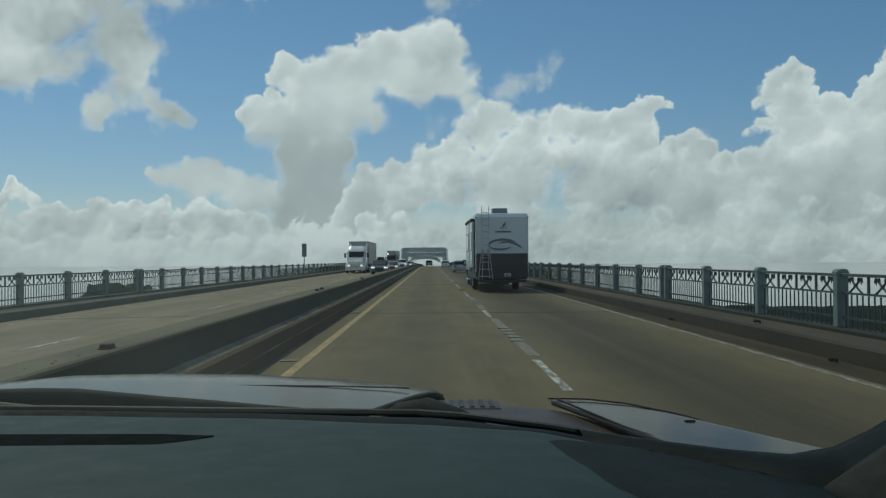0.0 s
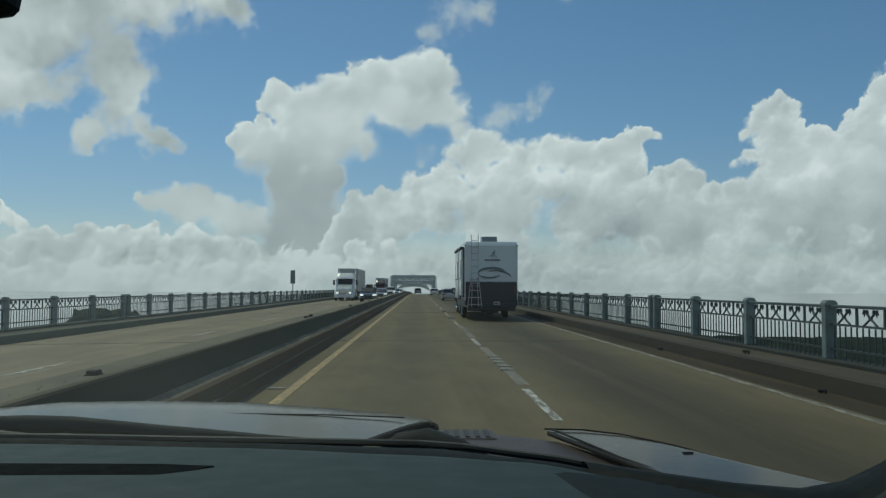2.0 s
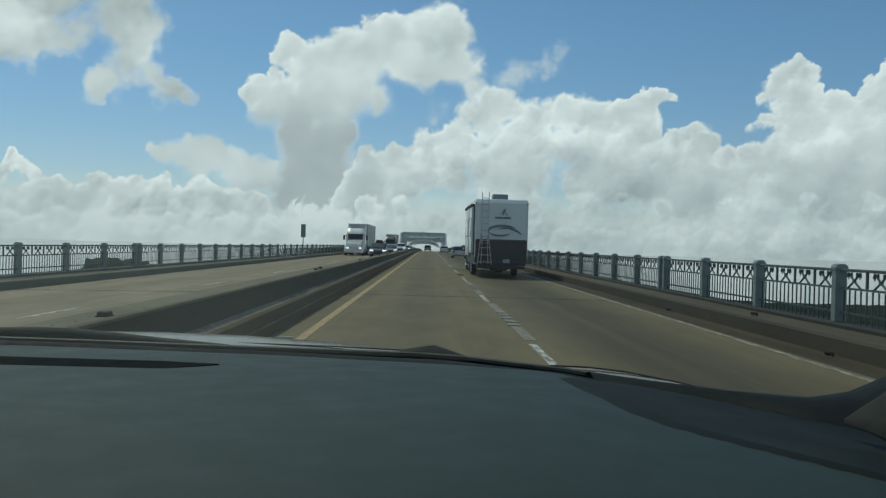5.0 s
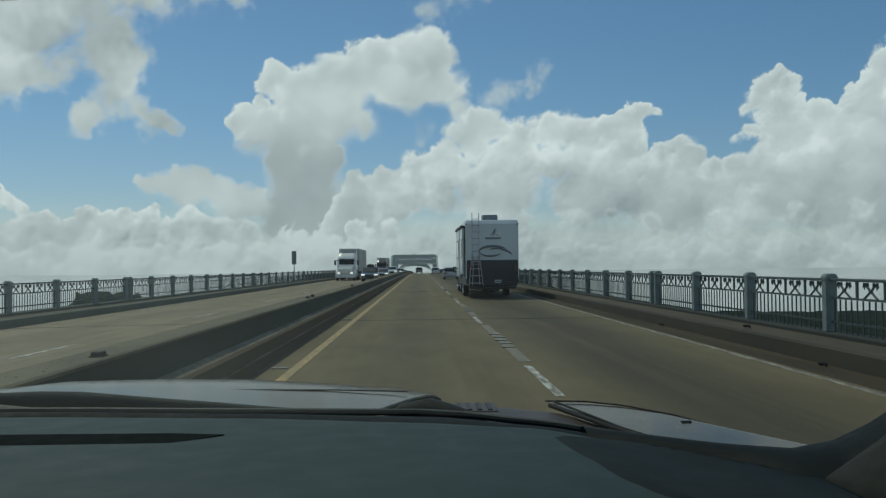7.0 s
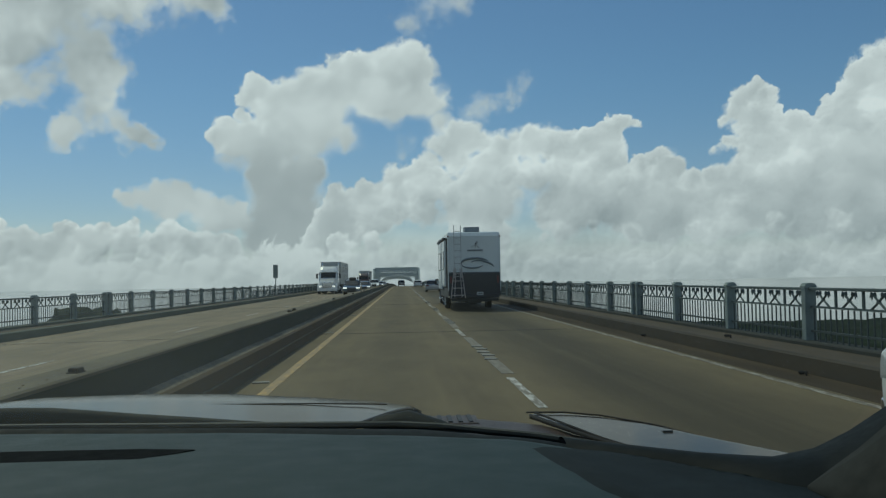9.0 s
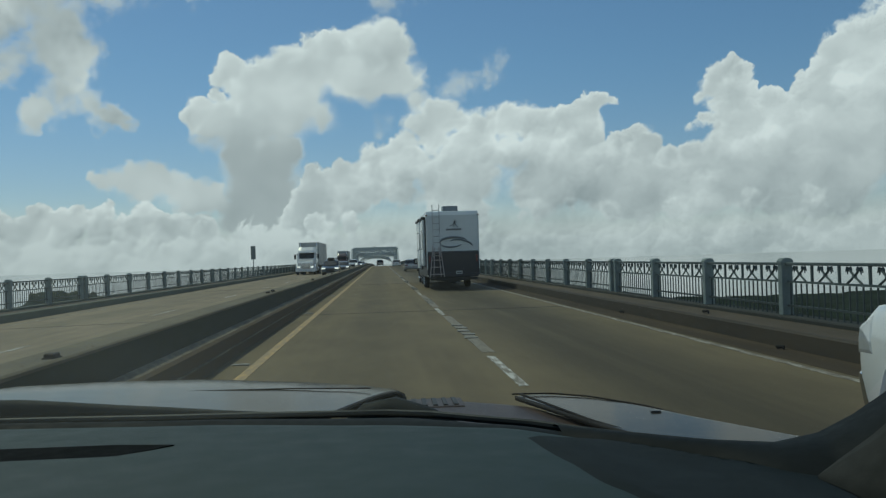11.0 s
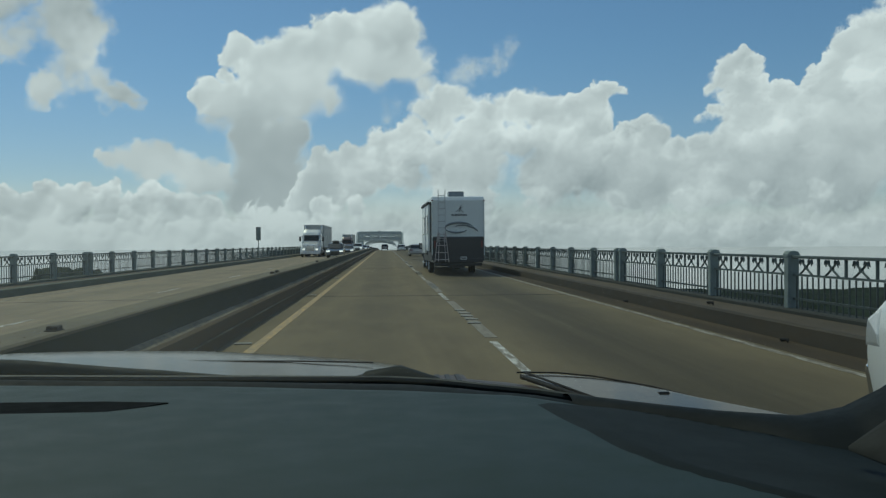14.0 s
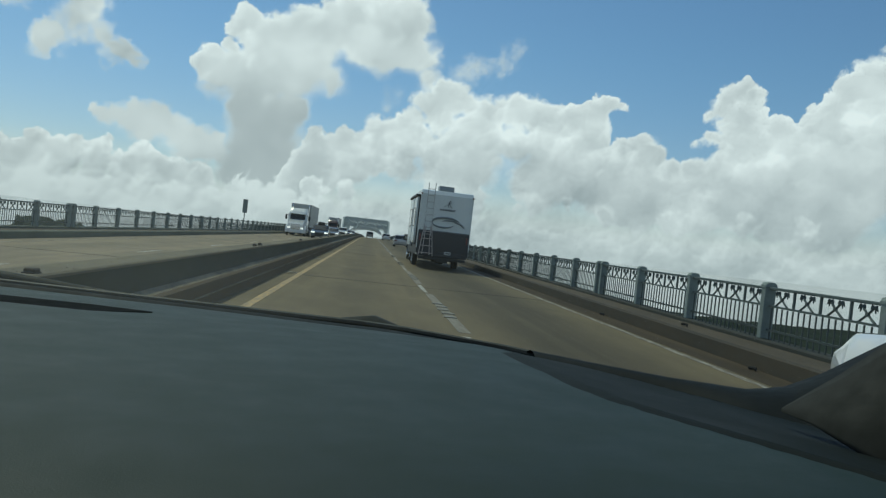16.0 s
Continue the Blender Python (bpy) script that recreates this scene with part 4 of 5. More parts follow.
def pickup(where, paint, label, group="vehicles"):
    t = empty("pickup_truck", where, label, "pickup truck", group)
    W, A, R = 0.99, 1.84, 0.405
    # lower body: bed, cab and front wings in one side outline with open wheel arches
    low = 0.46
    body = [(-2.90, 0.62), (-2.72, low)] + arch(-A, 0.52, low) + arch(A, 0.52, low) + [(2.55, 0.42), (2.82, 0.50), (2.90, 0.78), (2.86, 1.02), (2.70, 1.14), (1.35, 1.235), (-0.95, 1.30), (-2.92, 1.33)]
    def shaped(bm):
        """Rounds the nose in plan, draws the sides in above the waist and below the sills."""
        for k in range(24):
            y = -2.9 + 0.25 * k
            bmesh.ops.bisect_plane(bm, geom=bm.verts[:] + bm.edges[:] + bm.faces[:], plane_co=(0, y, 0), plane_no=(0, 1, 0))
        for z in (0.55, 0.68, 0.80, 0.92, 1.04, 1.14, 1.22):
            bmesh.ops.bisect_plane(bm, geom=bm.verts[:] + bm.edges[:] + bm.faces[:], plane_co=(0, 0, z), plane_no=(0, 0, 1))
        for v in bm.verts:
            x, y, z = v.co
            f = 1.0
            if y > 1.9:
                f -= 0.16 * ((y - 1.9) / 1.0) ** 2
            if y < -2.6:
                f -= 0.05 * ((-2.6 - y) / 0.3) ** 2
            if z > 0.95:
                f -= 0.055 * ((z - 0.95) / 0.35) ** 2 + (0.05 * max(0, y - 1.0) * (z - 0.95) / 0.3 if y > 1.0 else 0)
            if z < 0.66:
                f -= 0.035 * ((0.66 - z) / 0.2)
            v.co.x = x * f
        return bm
    bm = shaped(prism(B(), body, -W, W, "x", 0.055, 3))
    part("body", bm, paint, t, smooth="angle")
    # flared lips over the wheels
    for s in (-1, 1):
        for cy in (-A, A):
            bm = B()
            pts = [(s * (W - 0.008), cy + 0.555 * math.cos(a), low + 0.03 + 0.565 * math.sin(a)) for a in [math.pi * k / 12 for k in range(13)]]
            tube(bm, pts, 0.036, 8)
            part("wheel_arch", bm, paint, t, smooth="angle")
            bm = B()
            lathe(bm, [(s * 0.55, 0.0001), (s * 0.55, 0.50), (s * (W - 0.02), 0.515)], 20, centre=(0, cy, low + 0.02))
            part("wheel_well", bm, M_TRIM, t)
    # cab
    cab = B()
    secs = []
    for z, y0, y1, w in ((1.27, -0.98, 1.42, 0.965), (1.45, -0.96, 1.12, 0.94), (1.72, -0.86, 0.60, 0.85), (1.86, -0.78, 0.30, 0.78), (1.925, -0.60, 0.05, 0.66)):
        secs.append([(-w, y0, z), (w, y0, z), (w, y1 - 0.10, z), (w * 0.8, y1, z), (-w * 0.8, y1, z), (-w, y1 - 0.10, z)])
    loft(cab, secs)
    bmesh.ops.bevel(cab, geom=list(cab.edges), offset=0.018, segments=2, affect="EDGES")
    part("cab", cab, paint, t, smooth="angle")

    def pane(name, quad, label=""):
        bm = B()
        a = [Vector(p) for p in quad]
        nrm = (a[1] - a[0]).cross(a[2] - a[0]).normalized() * 0.008
        lo = [bm.verts.new(p - nrm) for p in a]
        hi = [bm.verts.new(p + nrm) for p in a]
        bm.faces.new(lo)
        bm.faces.new(hi[::-1])
        for i in range(len(a)):
            bm.faces.new((lo[i], hi[i], hi[(i + 1) % len(a)], lo[(i + 1) % len(a)]))
        return part(name, bm, M_GLASS, t, label)
    for s in (-1, 1):
        pane("side_window", [(s * 0.962, 0.12, 1.33), (s * 0.957, 1.02, 1.34), (s * 0.872, 0.62, 1.68), (s * 0.842, 0.30, 1.77), (s * 0.842, 0.12, 1.77)])
        pane("side_window", [(s * 0.962, -0.74, 1.33), (s * 0.962, 0.02, 1.33), (s * 0.842, 0.02, 1.77), (s * 0.842, -0.60, 1.77)])
    pane("rear_window", [(-0.84, -0.985, 1.35), (0.84, -0.985, 1.35), (0.74, -0.84, 1.80), (-0.74, -0.84, 1.80)])
    pane("windscreen", [(-0.78, 1.36, 1.32), (0.78, 1.36, 1.32), (0.66, 0.42, 1.84), (-0.66, 0.42, 1.84)])
    part("brake_light", box(B(), -0.16, 0.16, -0.80, -0.72, 1.885, 1.93, 0.01), M_RED, t)
    for s in (-1, 1):
        m = part("wing_mirror", box(box(B(), s * 1.0, s * 1.27, 0.98, 1.12, 1.20, 1.47, 0.045, 3), s * 0.9, s * 1.08, 1.02, 1.08, 1.26, 1.34, 0.01), M_TRIM, t, "black wing mirror housing")
        part("mirror_glass", box(B(), min(s * 1.03, s * 1.25), max(s * 1.03, s * 1.25), 0.972, 0.978, 1.23, 1.44), M_CHROME, m)
        for y in (-0.62, 0.22):
            part("door_handle", box(box(B(), s * (W - 0.005), s * (W + 0.03), y, y + 0.20, 1.125, 1.165, 0.012), s * (W - 0.004), s * (W + 0.006), y - 0.03, y + 0.23, 1.08, 1.20, 0.004, 1), M_CHROME if y > 9 else M_TRIM, t, "dark door handle")
        for y in (-0.93, 0.06, 1.12):
            part("door_seam", box(B(), s * (W - 0.004), s * (W + 0.0025), y, y + 0.012, 0.60, 1.25), M_TRIM, t)
        part("rocker_line", box(B(), s * (W - 0.004), s * (W + 0.004), -1.22, 1.22, 0.66, 0.675), M_TRIM, t)
        part("wing_badge", bars(B(), 1.20, 1.50, s * (W + 0.002), 1.02, 0.05, 4, axis="y"), M_CHROME, t, "small chrome badge bars")
        bm = B()
        tube(bm, [(s * 0.98, -1.15, 0.42), (s * 1.05, -1.0, 0.36), (s * 1.05, 1.0, 0.36), (s * 0.98, 1.15, 0.42)], 0.05, 8, 0.6)
        part("running_board", bm, M_CHROME, t, "chrome tubular running board")
        part("tail_light", prism(B(), [(-2.96, 0.86), (-2.96, 1.25), (-2.80, 1.25), (-2.84, 0.88)], s * (W - 0.19), s * (W + 0.008), "x", 0.02), M_RED, t, "red tail light with chrome edge")
        part("light_rim", box(B(), min(s * (W - 0.2), s * (W + 0.01)), max(s * (W - 0.2), s * (W + 0.01)), -2.965, -2.80, 1.25, 1.275, 0.006), M_CHROME, t)
        part("headlight", shaped(prism(B(), [(2.60, 0.84), (2.905, 0.82), (2.895, 1.00), (2.68, 1.09)], s * 0.60, s * (W + 0.006), "x", 0.03)), M_CLEAR, t, "clear wraparound headlight")
        part("front_turn_light", shaped(box(B(), min(s * 0.9, s * 0.985), max(s * 0.9, s * 0.985), 2.80, 2.915, 0.84, 0.90, 0.01)), M_AMBER, t)
    part("tailgate", box(B(), -0.79, 0.79, -2.965, -2.90, 0.72, 1.335, 0.03), paint, t)
    part("tailgate_handle", box(B(), -0.13, 0.13, -2.985, -2.955, 1.13, 1.23, 0.02), M_TRIM, t)
    part("tailgate_badge", bars(B(), -0.62, -0.40, -2.968, 0.98, 0.045, 4), M_DECAL, t, "dark badge bars")
    part("round_badge", lathe(B(), [(0, 0.0001), (0, 0.001)], 8), M_CHROME, t) if False else None
    bm = B()
    rod(bm, (0, -2.985, 1.0), (0, -2.955, 1.0), 0.075, seg=16)
    part("oval_badge", bm, M_CHROME, t)
    part("rear_bumper", box(box(B(), -0.98, 0.98, -3.10, -2.86, 0.50, 0.70, 0.04, 3), -0.35, 0.35, -3.12, -3.06, 0.46, 0.68, 0.02), M_CHROME, t, "chrome rear bumper with step")
    plate = part("number_plate", box(B(), -0.155, 0.155, -3.135, -3.118, 0.50, 0.66, 0.004, 1), M_PLATE, t, "white number plate with plain bars")
    part("plate_bars", bars(B(), -0.12, 0.12, -3.137, 0.53, 0.08, 6), M_INK, plate)
    part("front_bumper", shaped(box(B(), -0.985, 0.985, 2.62, 2.98, 0.42, 0.72, 0.07, 3)), M_CHROME, t, "chrome front bumper")
    grille = part("grille", box(B(), -0.58, 0.58, 2.84, 2.93, 0.76, 1.08, 0.03), M_CHROME, t, "chrome barred grille")
    for k in range(3):
        part("grille_slot", box(B(), -0.53, 0.53, 2.925, 2.935, 0.79 + 0.095 * k, 0.85 + 0.095 * k), M_TRIM, grille)
    part("bed_floor", box(B(), -0.80, 0.80, -2.80, -1.05, 1.325, 1.34), M_TRIM, t, "dark bed cover")
    part("underbody", box(B(), -0.70, 0.70, -2.7, 2.5, 0.30, 0.55, 0.05), M_TRIM, t)
    for s in (-1, 1):
        for y in (-A, A):
            wheel(t, s * 0.86, y, R, 0.27, s, M_CHROME)
    return t


def sedan(where, paint, label, tall=1.46, boot=True, length=4.8, width=1.82, lit=False, rack=False, group="vehicles", name="car"):
    t = empty(name, where, label, name.replace("_", " "), group)
    h, w, R = length / 2, width / 2, 0.33 if tall < 1.6 else 0.37
    A = length * 0.29
    belt = tall * 0.62
    low = 0.24 if tall < 1.6 else 0.32
    side = [(-h, 0.45), (-h + 0.12, low)] + arch(-A, R + 0.06, low) + arch(A, R + 0.06, low) + [(h - 0.15, low), (h, 0.42), (h - 0.03, belt * 0.78), (h - 0.25, belt * 0.86), (length * 0.20, belt), (-length * 0.30, belt + 0.04), (-h + 0.05, belt + (0.0 if boot else 0.04)), (-h, belt * 0.75)]
    part("body", prism(B(), side, -w, w, "x", 0.07, 3), paint, t, smooth="angle")
    y_back = -length * 0.36 if boot else -h + 0.08
    cab = B()
    secs = []
    for f, y0, y1, ww in ((0.0, y_back, length * 0.21, 0.94), (0.55, y_back + (0.35 if boot else 0.12), length * 0.09, 0.82), (0.9, y_back + (0.62 if boot else 0.22), -0.02, 0.72), (1.0, y_back + (0.85 if boot else 0.4), -0.25, 0.60)):
        z = belt - 0.02 + f * (tall - belt + 0.02)
        secs.append([(-w * ww, y0, z), (w * ww, y0, z), (w * ww, y1 - 0.1, z), (w * ww * 0.8, y1, z), (-w * ww * 0.8, y1, z), (-w * ww, y1 - 0.1, z)])
    loft(cab, secs)
    bmesh.ops.bevel(cab, geom=list(cab.edges), offset=0.02, segments=2, affect="EDGES")
    part("cabin", cab, paint, t, smooth="angle")
    glass = B()
    za, zb = belt + 0.05, belt + (tall - belt) * 0.80

    def band(y0a, y1a, wa, y0b, y1b, wb):
        for s in (-1, 1):
            prism(glass, [(y0a, za), (y1a, za), (y1b, zb), (y0b, zb)], s * w * wa, s * w * (wa - 0.02) if False else s * (w * wb * 0.9))
    ya, yb = y_back + (0.05 if boot else 0.02), length * 0.21
    skin = B()
    loft(skin, [[(-w * 0.93, ya - 0.02, za), (w * 0.93, ya - 0.02, za), (w * 0.93, yb - 0.16, za), (w * 0.75, yb - 0.045, za), (-w * 0.75, yb - 0.045, za), (-w * 0.93, yb - 0.16, za)],
                [(-w * 0.775, y_back + (0.51 if boot else 0.155), zb), (w * 0.775, y_back + (0.51 if boot else 0.155), zb), (w * 0.775, 0.06 + length * 0.015, zb), (w * 0.62, 0.17 + length * 0.015, zb), (-w * 0.62, 0.17 + length * 0.015, zb), (-w * 0.775, 0.06 + length * 0.015, zb)]])
    glass.free()
    part("windows", skin, M_GLASS, t, "dark glass all round")
    for s in (-1, 1):
        part("pillar", prism(B(), [(-0.40, za - 0.01), (-0.30, za - 0.01), (-0.34, zb + 0.02), (-0.42, zb + 0.02)], s * w * 0.76, s * w * 0.945), paint, t)
        part("wing_mirror", box(B(), min(s * w * 0.97, s * w * 1.13), max(s * w * 0.97, s * w * 1.13), length * 0.13, length * 0.155, belt + 0.02, belt + 0.16, 0.02), paint, t)
        part("headlight", box(B(), min(s * w * 0.55, s * w * 0.99), max(s * w * 0.55, s * w * 0.99), h - 0.22, h + 0.005, belt * 0.66, belt * 0.80, 0.03), M_LAMP if lit else M_CLEAR, t, "lit headlight" if lit else "clear headlight")
        part("tail_light", box(B(), min(s * w * 0.60, s * w * 1.0), max(s * w * 0.60, s * w * 1.0), -h - 0.01, -h + 0.14, belt * 0.76, belt * 0.92, 0.02), M_RED, t)
    part("grille", box(B(), -w * 0.5, w * 0.5, h - 0.06, h + 0.012, 0.42, belt * 0.68, 0.02), M_TRIM, t)
    plate = part("number_plate", box(B(), -0.155, 0.155, -h - 0.02, -h + 0.02, 0.55, 0.67), M_PLATE, t)
    part("plate_bars", bars(B(), -0.12, 0.12, -h - 0.022, 0.58, 0.06, 5), M_INK, plate)
    part("rear_bumper", box(B(), -w * 0.97, w * 0.97, -h - 0.05, -h + 0.12, 0.34, 0.50, 0.03), M_TRIM if tall > 1.6 else paint, t)
    for s in (-1, 1):
        for y in (-A, A):
            wheel(t, s * (w - 0.11), y, R, 0.21, s)
    if rack:
        bm = B()
        loft(bm, [[(-0.45, -0.9, tall - 0.01), (0.45, -0.9, tall - 0.01), (0.45, 0.1, tall - 0.01), (-0.45, 0.1, tall - 0.01)], [(-0.40, -0.85, tall + 0.24), (0.38, -0.8, tall + 0.28), (0.36, 0.0, tall + 0.22), (-0.38, 0.02, tall + 0.18)]])
        bmesh.ops.bevel(bm, geom=list(bm.edges), offset=0.08, segments=3, affect="EDGES")
        part("roof_bag", bm, M_TRIM, t, "dark soft bag strapped to the roof")
    return t


def semi(where, paint, label, box_colour, length=15.5, tanker=False, group="vehicles"):
    """A long-nosed tractor with a trailer; the nose at y = 0 points to +y."""
    t = empty("semi_truck", where, label, "truck", group)
    nose = [(-3.6, 0.75), (-1.45, 0.75)] + [(-1.45, 0.62)] + arch(-1.15 + 0.0, 0.0001, 0.62, 1)[:0] + [(-0.05, 0.55), (0.0, 0.75), (-0.02, 1.45), (-0.25, 1.66), (-2.05, 1.98), (-3.6, 1.98)]
    part("bonnet", prism(B(), nose, -0.92, 0.92, "x", 0.10, 3), paint, t)
    part("grille", box(B(), -0.52, 0.52, -0.06, 0.02, 0.78, 1.45, 0.03), M_CHROME, t, "chrome barred grille")
    part("front_bumper", box(B(), -1.20, 1.20, -0.35, 0.06, 0.38, 0.72, 0.05), paint, t)
    cab = B()
    secs = []
    for z, y1, w in ((0.95, -1.95, 1.16), (1.95, -1.95, 1.18), (2.0, -1.98, 1.18), (2.75, -2.35, 1.14), (3.05, -2.65, 1.10), (3.45, -3.3, 1.02)):
        secs.append([(-w, -5.4, z), (w, -5.4, z), (w, y1 - 0.2, z), (w * 0.7, y1, z), (-w * 0.7, y1, z), (-w, y1 - 0.2, z)])
    loft(cab, secs)
    bmesh.ops.bevel(cab, geom=list(cab.edges), offset=0.04, segments=2, affect="EDGES")
    part("cab", cab, paint, t)
    part("windscreen", prism(B(), [(-2.02, 2.02), (-1.965, 2.02), (-2.30, 2.70), (-2.36, 2.70)], -0.92, 0.92), M_GLASS, t)
    part("sun_visor", box(B(), -1.05, 1.05, -2.42, -2.16, 2.70, 2.80, 0.02), paint, t)
    for s in (-1, 1):
        part("side_window", box(B(), min(s * 1.12, s * 1.19), max(s * 1.12, s * 1.19), -3.25, -2.45, 2.05, 2.65, 0.02), M_GLASS, t)
        part("wing_mirror", box(box(B(), min(s * 1.30, s * 1.55), max(s * 1.30, s * 1.55), -2.30, -2.20, 1.95, 2.55, 0.03), min(s * 1.1, s * 1.42), max(s * 1.1, s * 1.42), -2.27, -2.23, 2.5, 2.54), M_TRIM, t)
        bm = B()
        rod(bm, (s * 1.02, -5.6, 1.0), (s * 1.02, -5.6, 3.7), 0.085)
        tube(bm, [(s * 1.02, -5.6, 3.68), (s * 1.02, -5.63, 3.85), (s * 1.02, -5.75, 4.0)], 0.08)
        part("exhaust_stack", bm, M_CHROME, t)
        part("headlight", box(B(), min(s * 0.62, s * 0.93), max(s * 0.62, s * 0.93), -0.22, 0.0, 0.86, 1.06, 0.04), M_LAMP, t, "lit headlight")
        wing = B()
        pts = [(s * 1.06, -1.15 + 0.66 * math.cos(a), 0.52 + 0.66 * math.sin(a)) for a in [math.pi * k / 10 for k in range(11)]]
        tube(wing, pts, 0.17, 8)
        part("mudguard", wing, paint, t)
        part("fuel_tank", rod(B(), (s * 0.98, -4.9, 0.72), (s * 0.98, -3.4, 0.72), 0.33, seg=18), M_ALU, t)
        wheel(t, s * 1.04, -1.15, 0.52, 0.30, s, M_ALU)
        for y in (-7.0, -8.3):
            wheel(t, s * 0.98, y, 0.52, 0.56, s, M_ALU)
    part("chassis", box(B(), -0.45, 0.45, -9.0, -1.0, 0.62, 0.95, 0.03), M_TRIM, t)
    y0 = -6.2
    trailer = empty("trailer", where @ pose(0, y0, 0), ("dark polished tank trailer behind a white tractor" if tanker else "long white ribbed box trailer with steel wheels"), "trailer", group)
    if tanker:
        bm = B()
        rod(bm, (0, -length * 0.8, 2.1), (0, -0.2, 2.1), 0.95, seg=24)
        part("tank", bm, M_ALU, trailer, smooth=False)
        part("frame_rail", box(B(), -0.5, 0.5, -length * 0.8, -0.2, 1.0, 1.25), M_TRIM, trailer)
    else:
        part("box_body", box(B(), -1.29, 1.29, -length, 0, 1.22, 4.08, 0.03), box_colour, trailer)
        for s in (-1, 1):
            bm = B()
            for k in range(int(length / 0.6)):
                box(bm, min(s * 1.285, s * 1.302), max(s * 1.285, s * 1.302), -length + 0.3 + k * 0.6, -length + 0.33 + k * 0.6, 1.35, 4.0)
            part("side_ribs", bm, box_colour, trailer)
            part("bottom_rail", box(B(), min(s * 1.27, s * 1.31), max(s * 1.27, s * 1.31), -length, 0, 1.18, 1.32), M_ALU, trailer)
        part("top_rail", box(B(), -1.31, 1.31, -length, 0.01, 4.02, 4.10, 0.01, 1), M_ALU, trailer)
    part("underframe", box(B(), -0.6, 0.6, -length + 0.4, -1.2, 0.92, 1.20, 0.03), M_TRIM, trailer)
    for s in (-1, 1):
        part("landing_leg", box(B(), min(s * 0.75, s * 0.9), max(s * 0.75, s * 0.9), -3.6, -3.45, 0.15, 1.2), M_TRIM, trailer)
        part("mud_flap", box(B(), min(s * 0.7, s * 1.25), max(s * 0.7, s * 1.25), -length * 0.8 - 3.0 if tanker else -length + 0.55, (-length * 0.8 - 3.0 if tanker else -length + 0.55) + 0.02, 0.25, 1.0), M_TRIM, trailer)
        for y in ((-length * 0.8 + 0.8, -length * 0.8 + 2.1) if tanker else (-length + 1.4, -length + 2.7)):
            wheel(trailer, s * 0.98, y, 0.51, 0.56, s, M_ALU)
    return t


def fifth_wheel(where):
    """A tall fifth-wheel camper seen from behind: white above, navy below, ladder and roof unit."""
    t = empty("camper_trailer", where, "tall white and navy fifth-wheel camper with rear ladder", "camper")
    W, L = 1.22, 10.6
    shell = [(0.0, 0.95), (-0.02, 3.50), (0.10, 3.66), (0.30, 3.70), (L - 0.6, 3.78), (L, 3.35), (L, 2.0), (L - 2.6, 1.85), (L - 2.7, 0.80), (0.4, 0.62)]
    part("shell", prism(B(), shell, -W, W, "x", 0.06, 3), M_GELCOAT, t, smooth="angle")
    part("rear_skirt", box(box(B(), -W - 0.006, W + 0.006, -0.045, 0.9, 0.70, 1.78, 0.04, 2), -W + 0.06, W - 0.06, -0.10, 0.3, 0.60, 0.80, 0.03), M_NAVY, t, "navy blue lower rear cap")
    part("side_skirt", box(B(), -W - 0.010, W + 0.010, 0.5, L - 2.75, 0.62, 1.35, 0.02), M_NAVY, t, "navy blue lower side")
    part("cap_edge", box(B(), -W - 0.012, W + 0.012, -0.035, 0.05, 1.775, 1.815, 0.01), M_DECAL, t)
    for s in (-1, 1):
        part("corner_trim", box(B(), min(s * (W - 0.03), s * (W + 0.014)), max(s * (W - 0.03), s * (W + 0.014)), -0.04, 0.03, 0.95, 3.55, 0.012), M_GELCOAT, t)
        part("tail_light", box(B(), min(s * 1.06, s * 1.14), max(s * 1.06, s * 1.14), -0.065, -0.03, 1.30, 1.62, 0.01), M_RED, t)
        part("marker_light", box(B(), min(s * 1.18, s * 1.25), max(s * 1.18, s * 1.25), -0.05, 0.02, 3.46, 3.52, 0.01), M_RED, t)
    # slide-outs on the driver's side, with dark seals round them
    for y0, y1, z0, z1 in ((0.9, 3.3, 1.15, 3.35), (4.0, 7.4, 1.0, 3.40)):
        part("slide_out", box(B(), -W - 0.14, -W + 0.02, y0, y1, z0, z1, 0.02), M_GELCOAT, t)
        part("slide_seal", box(B(), -W - 0.05, -W + 0.01, y0 - 0.07, y1 + 0.07, z0 - 0.07, z1 + 0.07, 0.01), M_TRIM, t)
        part("slide_awning", box(B(), -W - 0.20, -W + 0.0, y0 - 0.05, y1 + 0.05, z1 + 0.02, z1 + 0.13, 0.03), M_TRIM, t)
        part("side_window", box(B(), -W - 0.155, -W - 0.13, y0 + 0.5, y1 - 0.5, 1.95, 2.85, 0.03), M_GLASS, t)
    for y in (0.45, 3.65, 7.8):
        part("side_stripe", box(B(), -W - 0.012, -W + 0.01, y, y + 0.12, 1.4, 3.4), M_DECAL, t)
    # rear ladder to the roof and a folding step ladder tied under it
    ladder = part("ladder", B_ladder(-0.94, -0.62, 1.55, 4.0, -0.14, 0.018), M_ALU, t, "aluminium roof ladder")
    for k in range(8):
        part("rung", rod(B(), (-0.94, -0.14, 1.62 + 0.30 * k), (-0.62, -0.14, 1.62 + 0.30 * k), 0.014, seg=8), M_ALU, ladder)
    bm = B()
    for s in (-1, 1):
        rod(bm, (-0.78 + s * 0.17, -0.16, 2.05), (-0.78 + s * 0.33, -0.20, 0.62), 0.022, seg=6)
        rod(bm, (-0.78 + s * 0.10, -0.17, 2.0), (-0.78 + s * 0.17, -0.30, 0.66), 0.018, seg=6)
    step = part("step_ladder", bm, M_PINK, t, "pale folding step ladder strapped on")
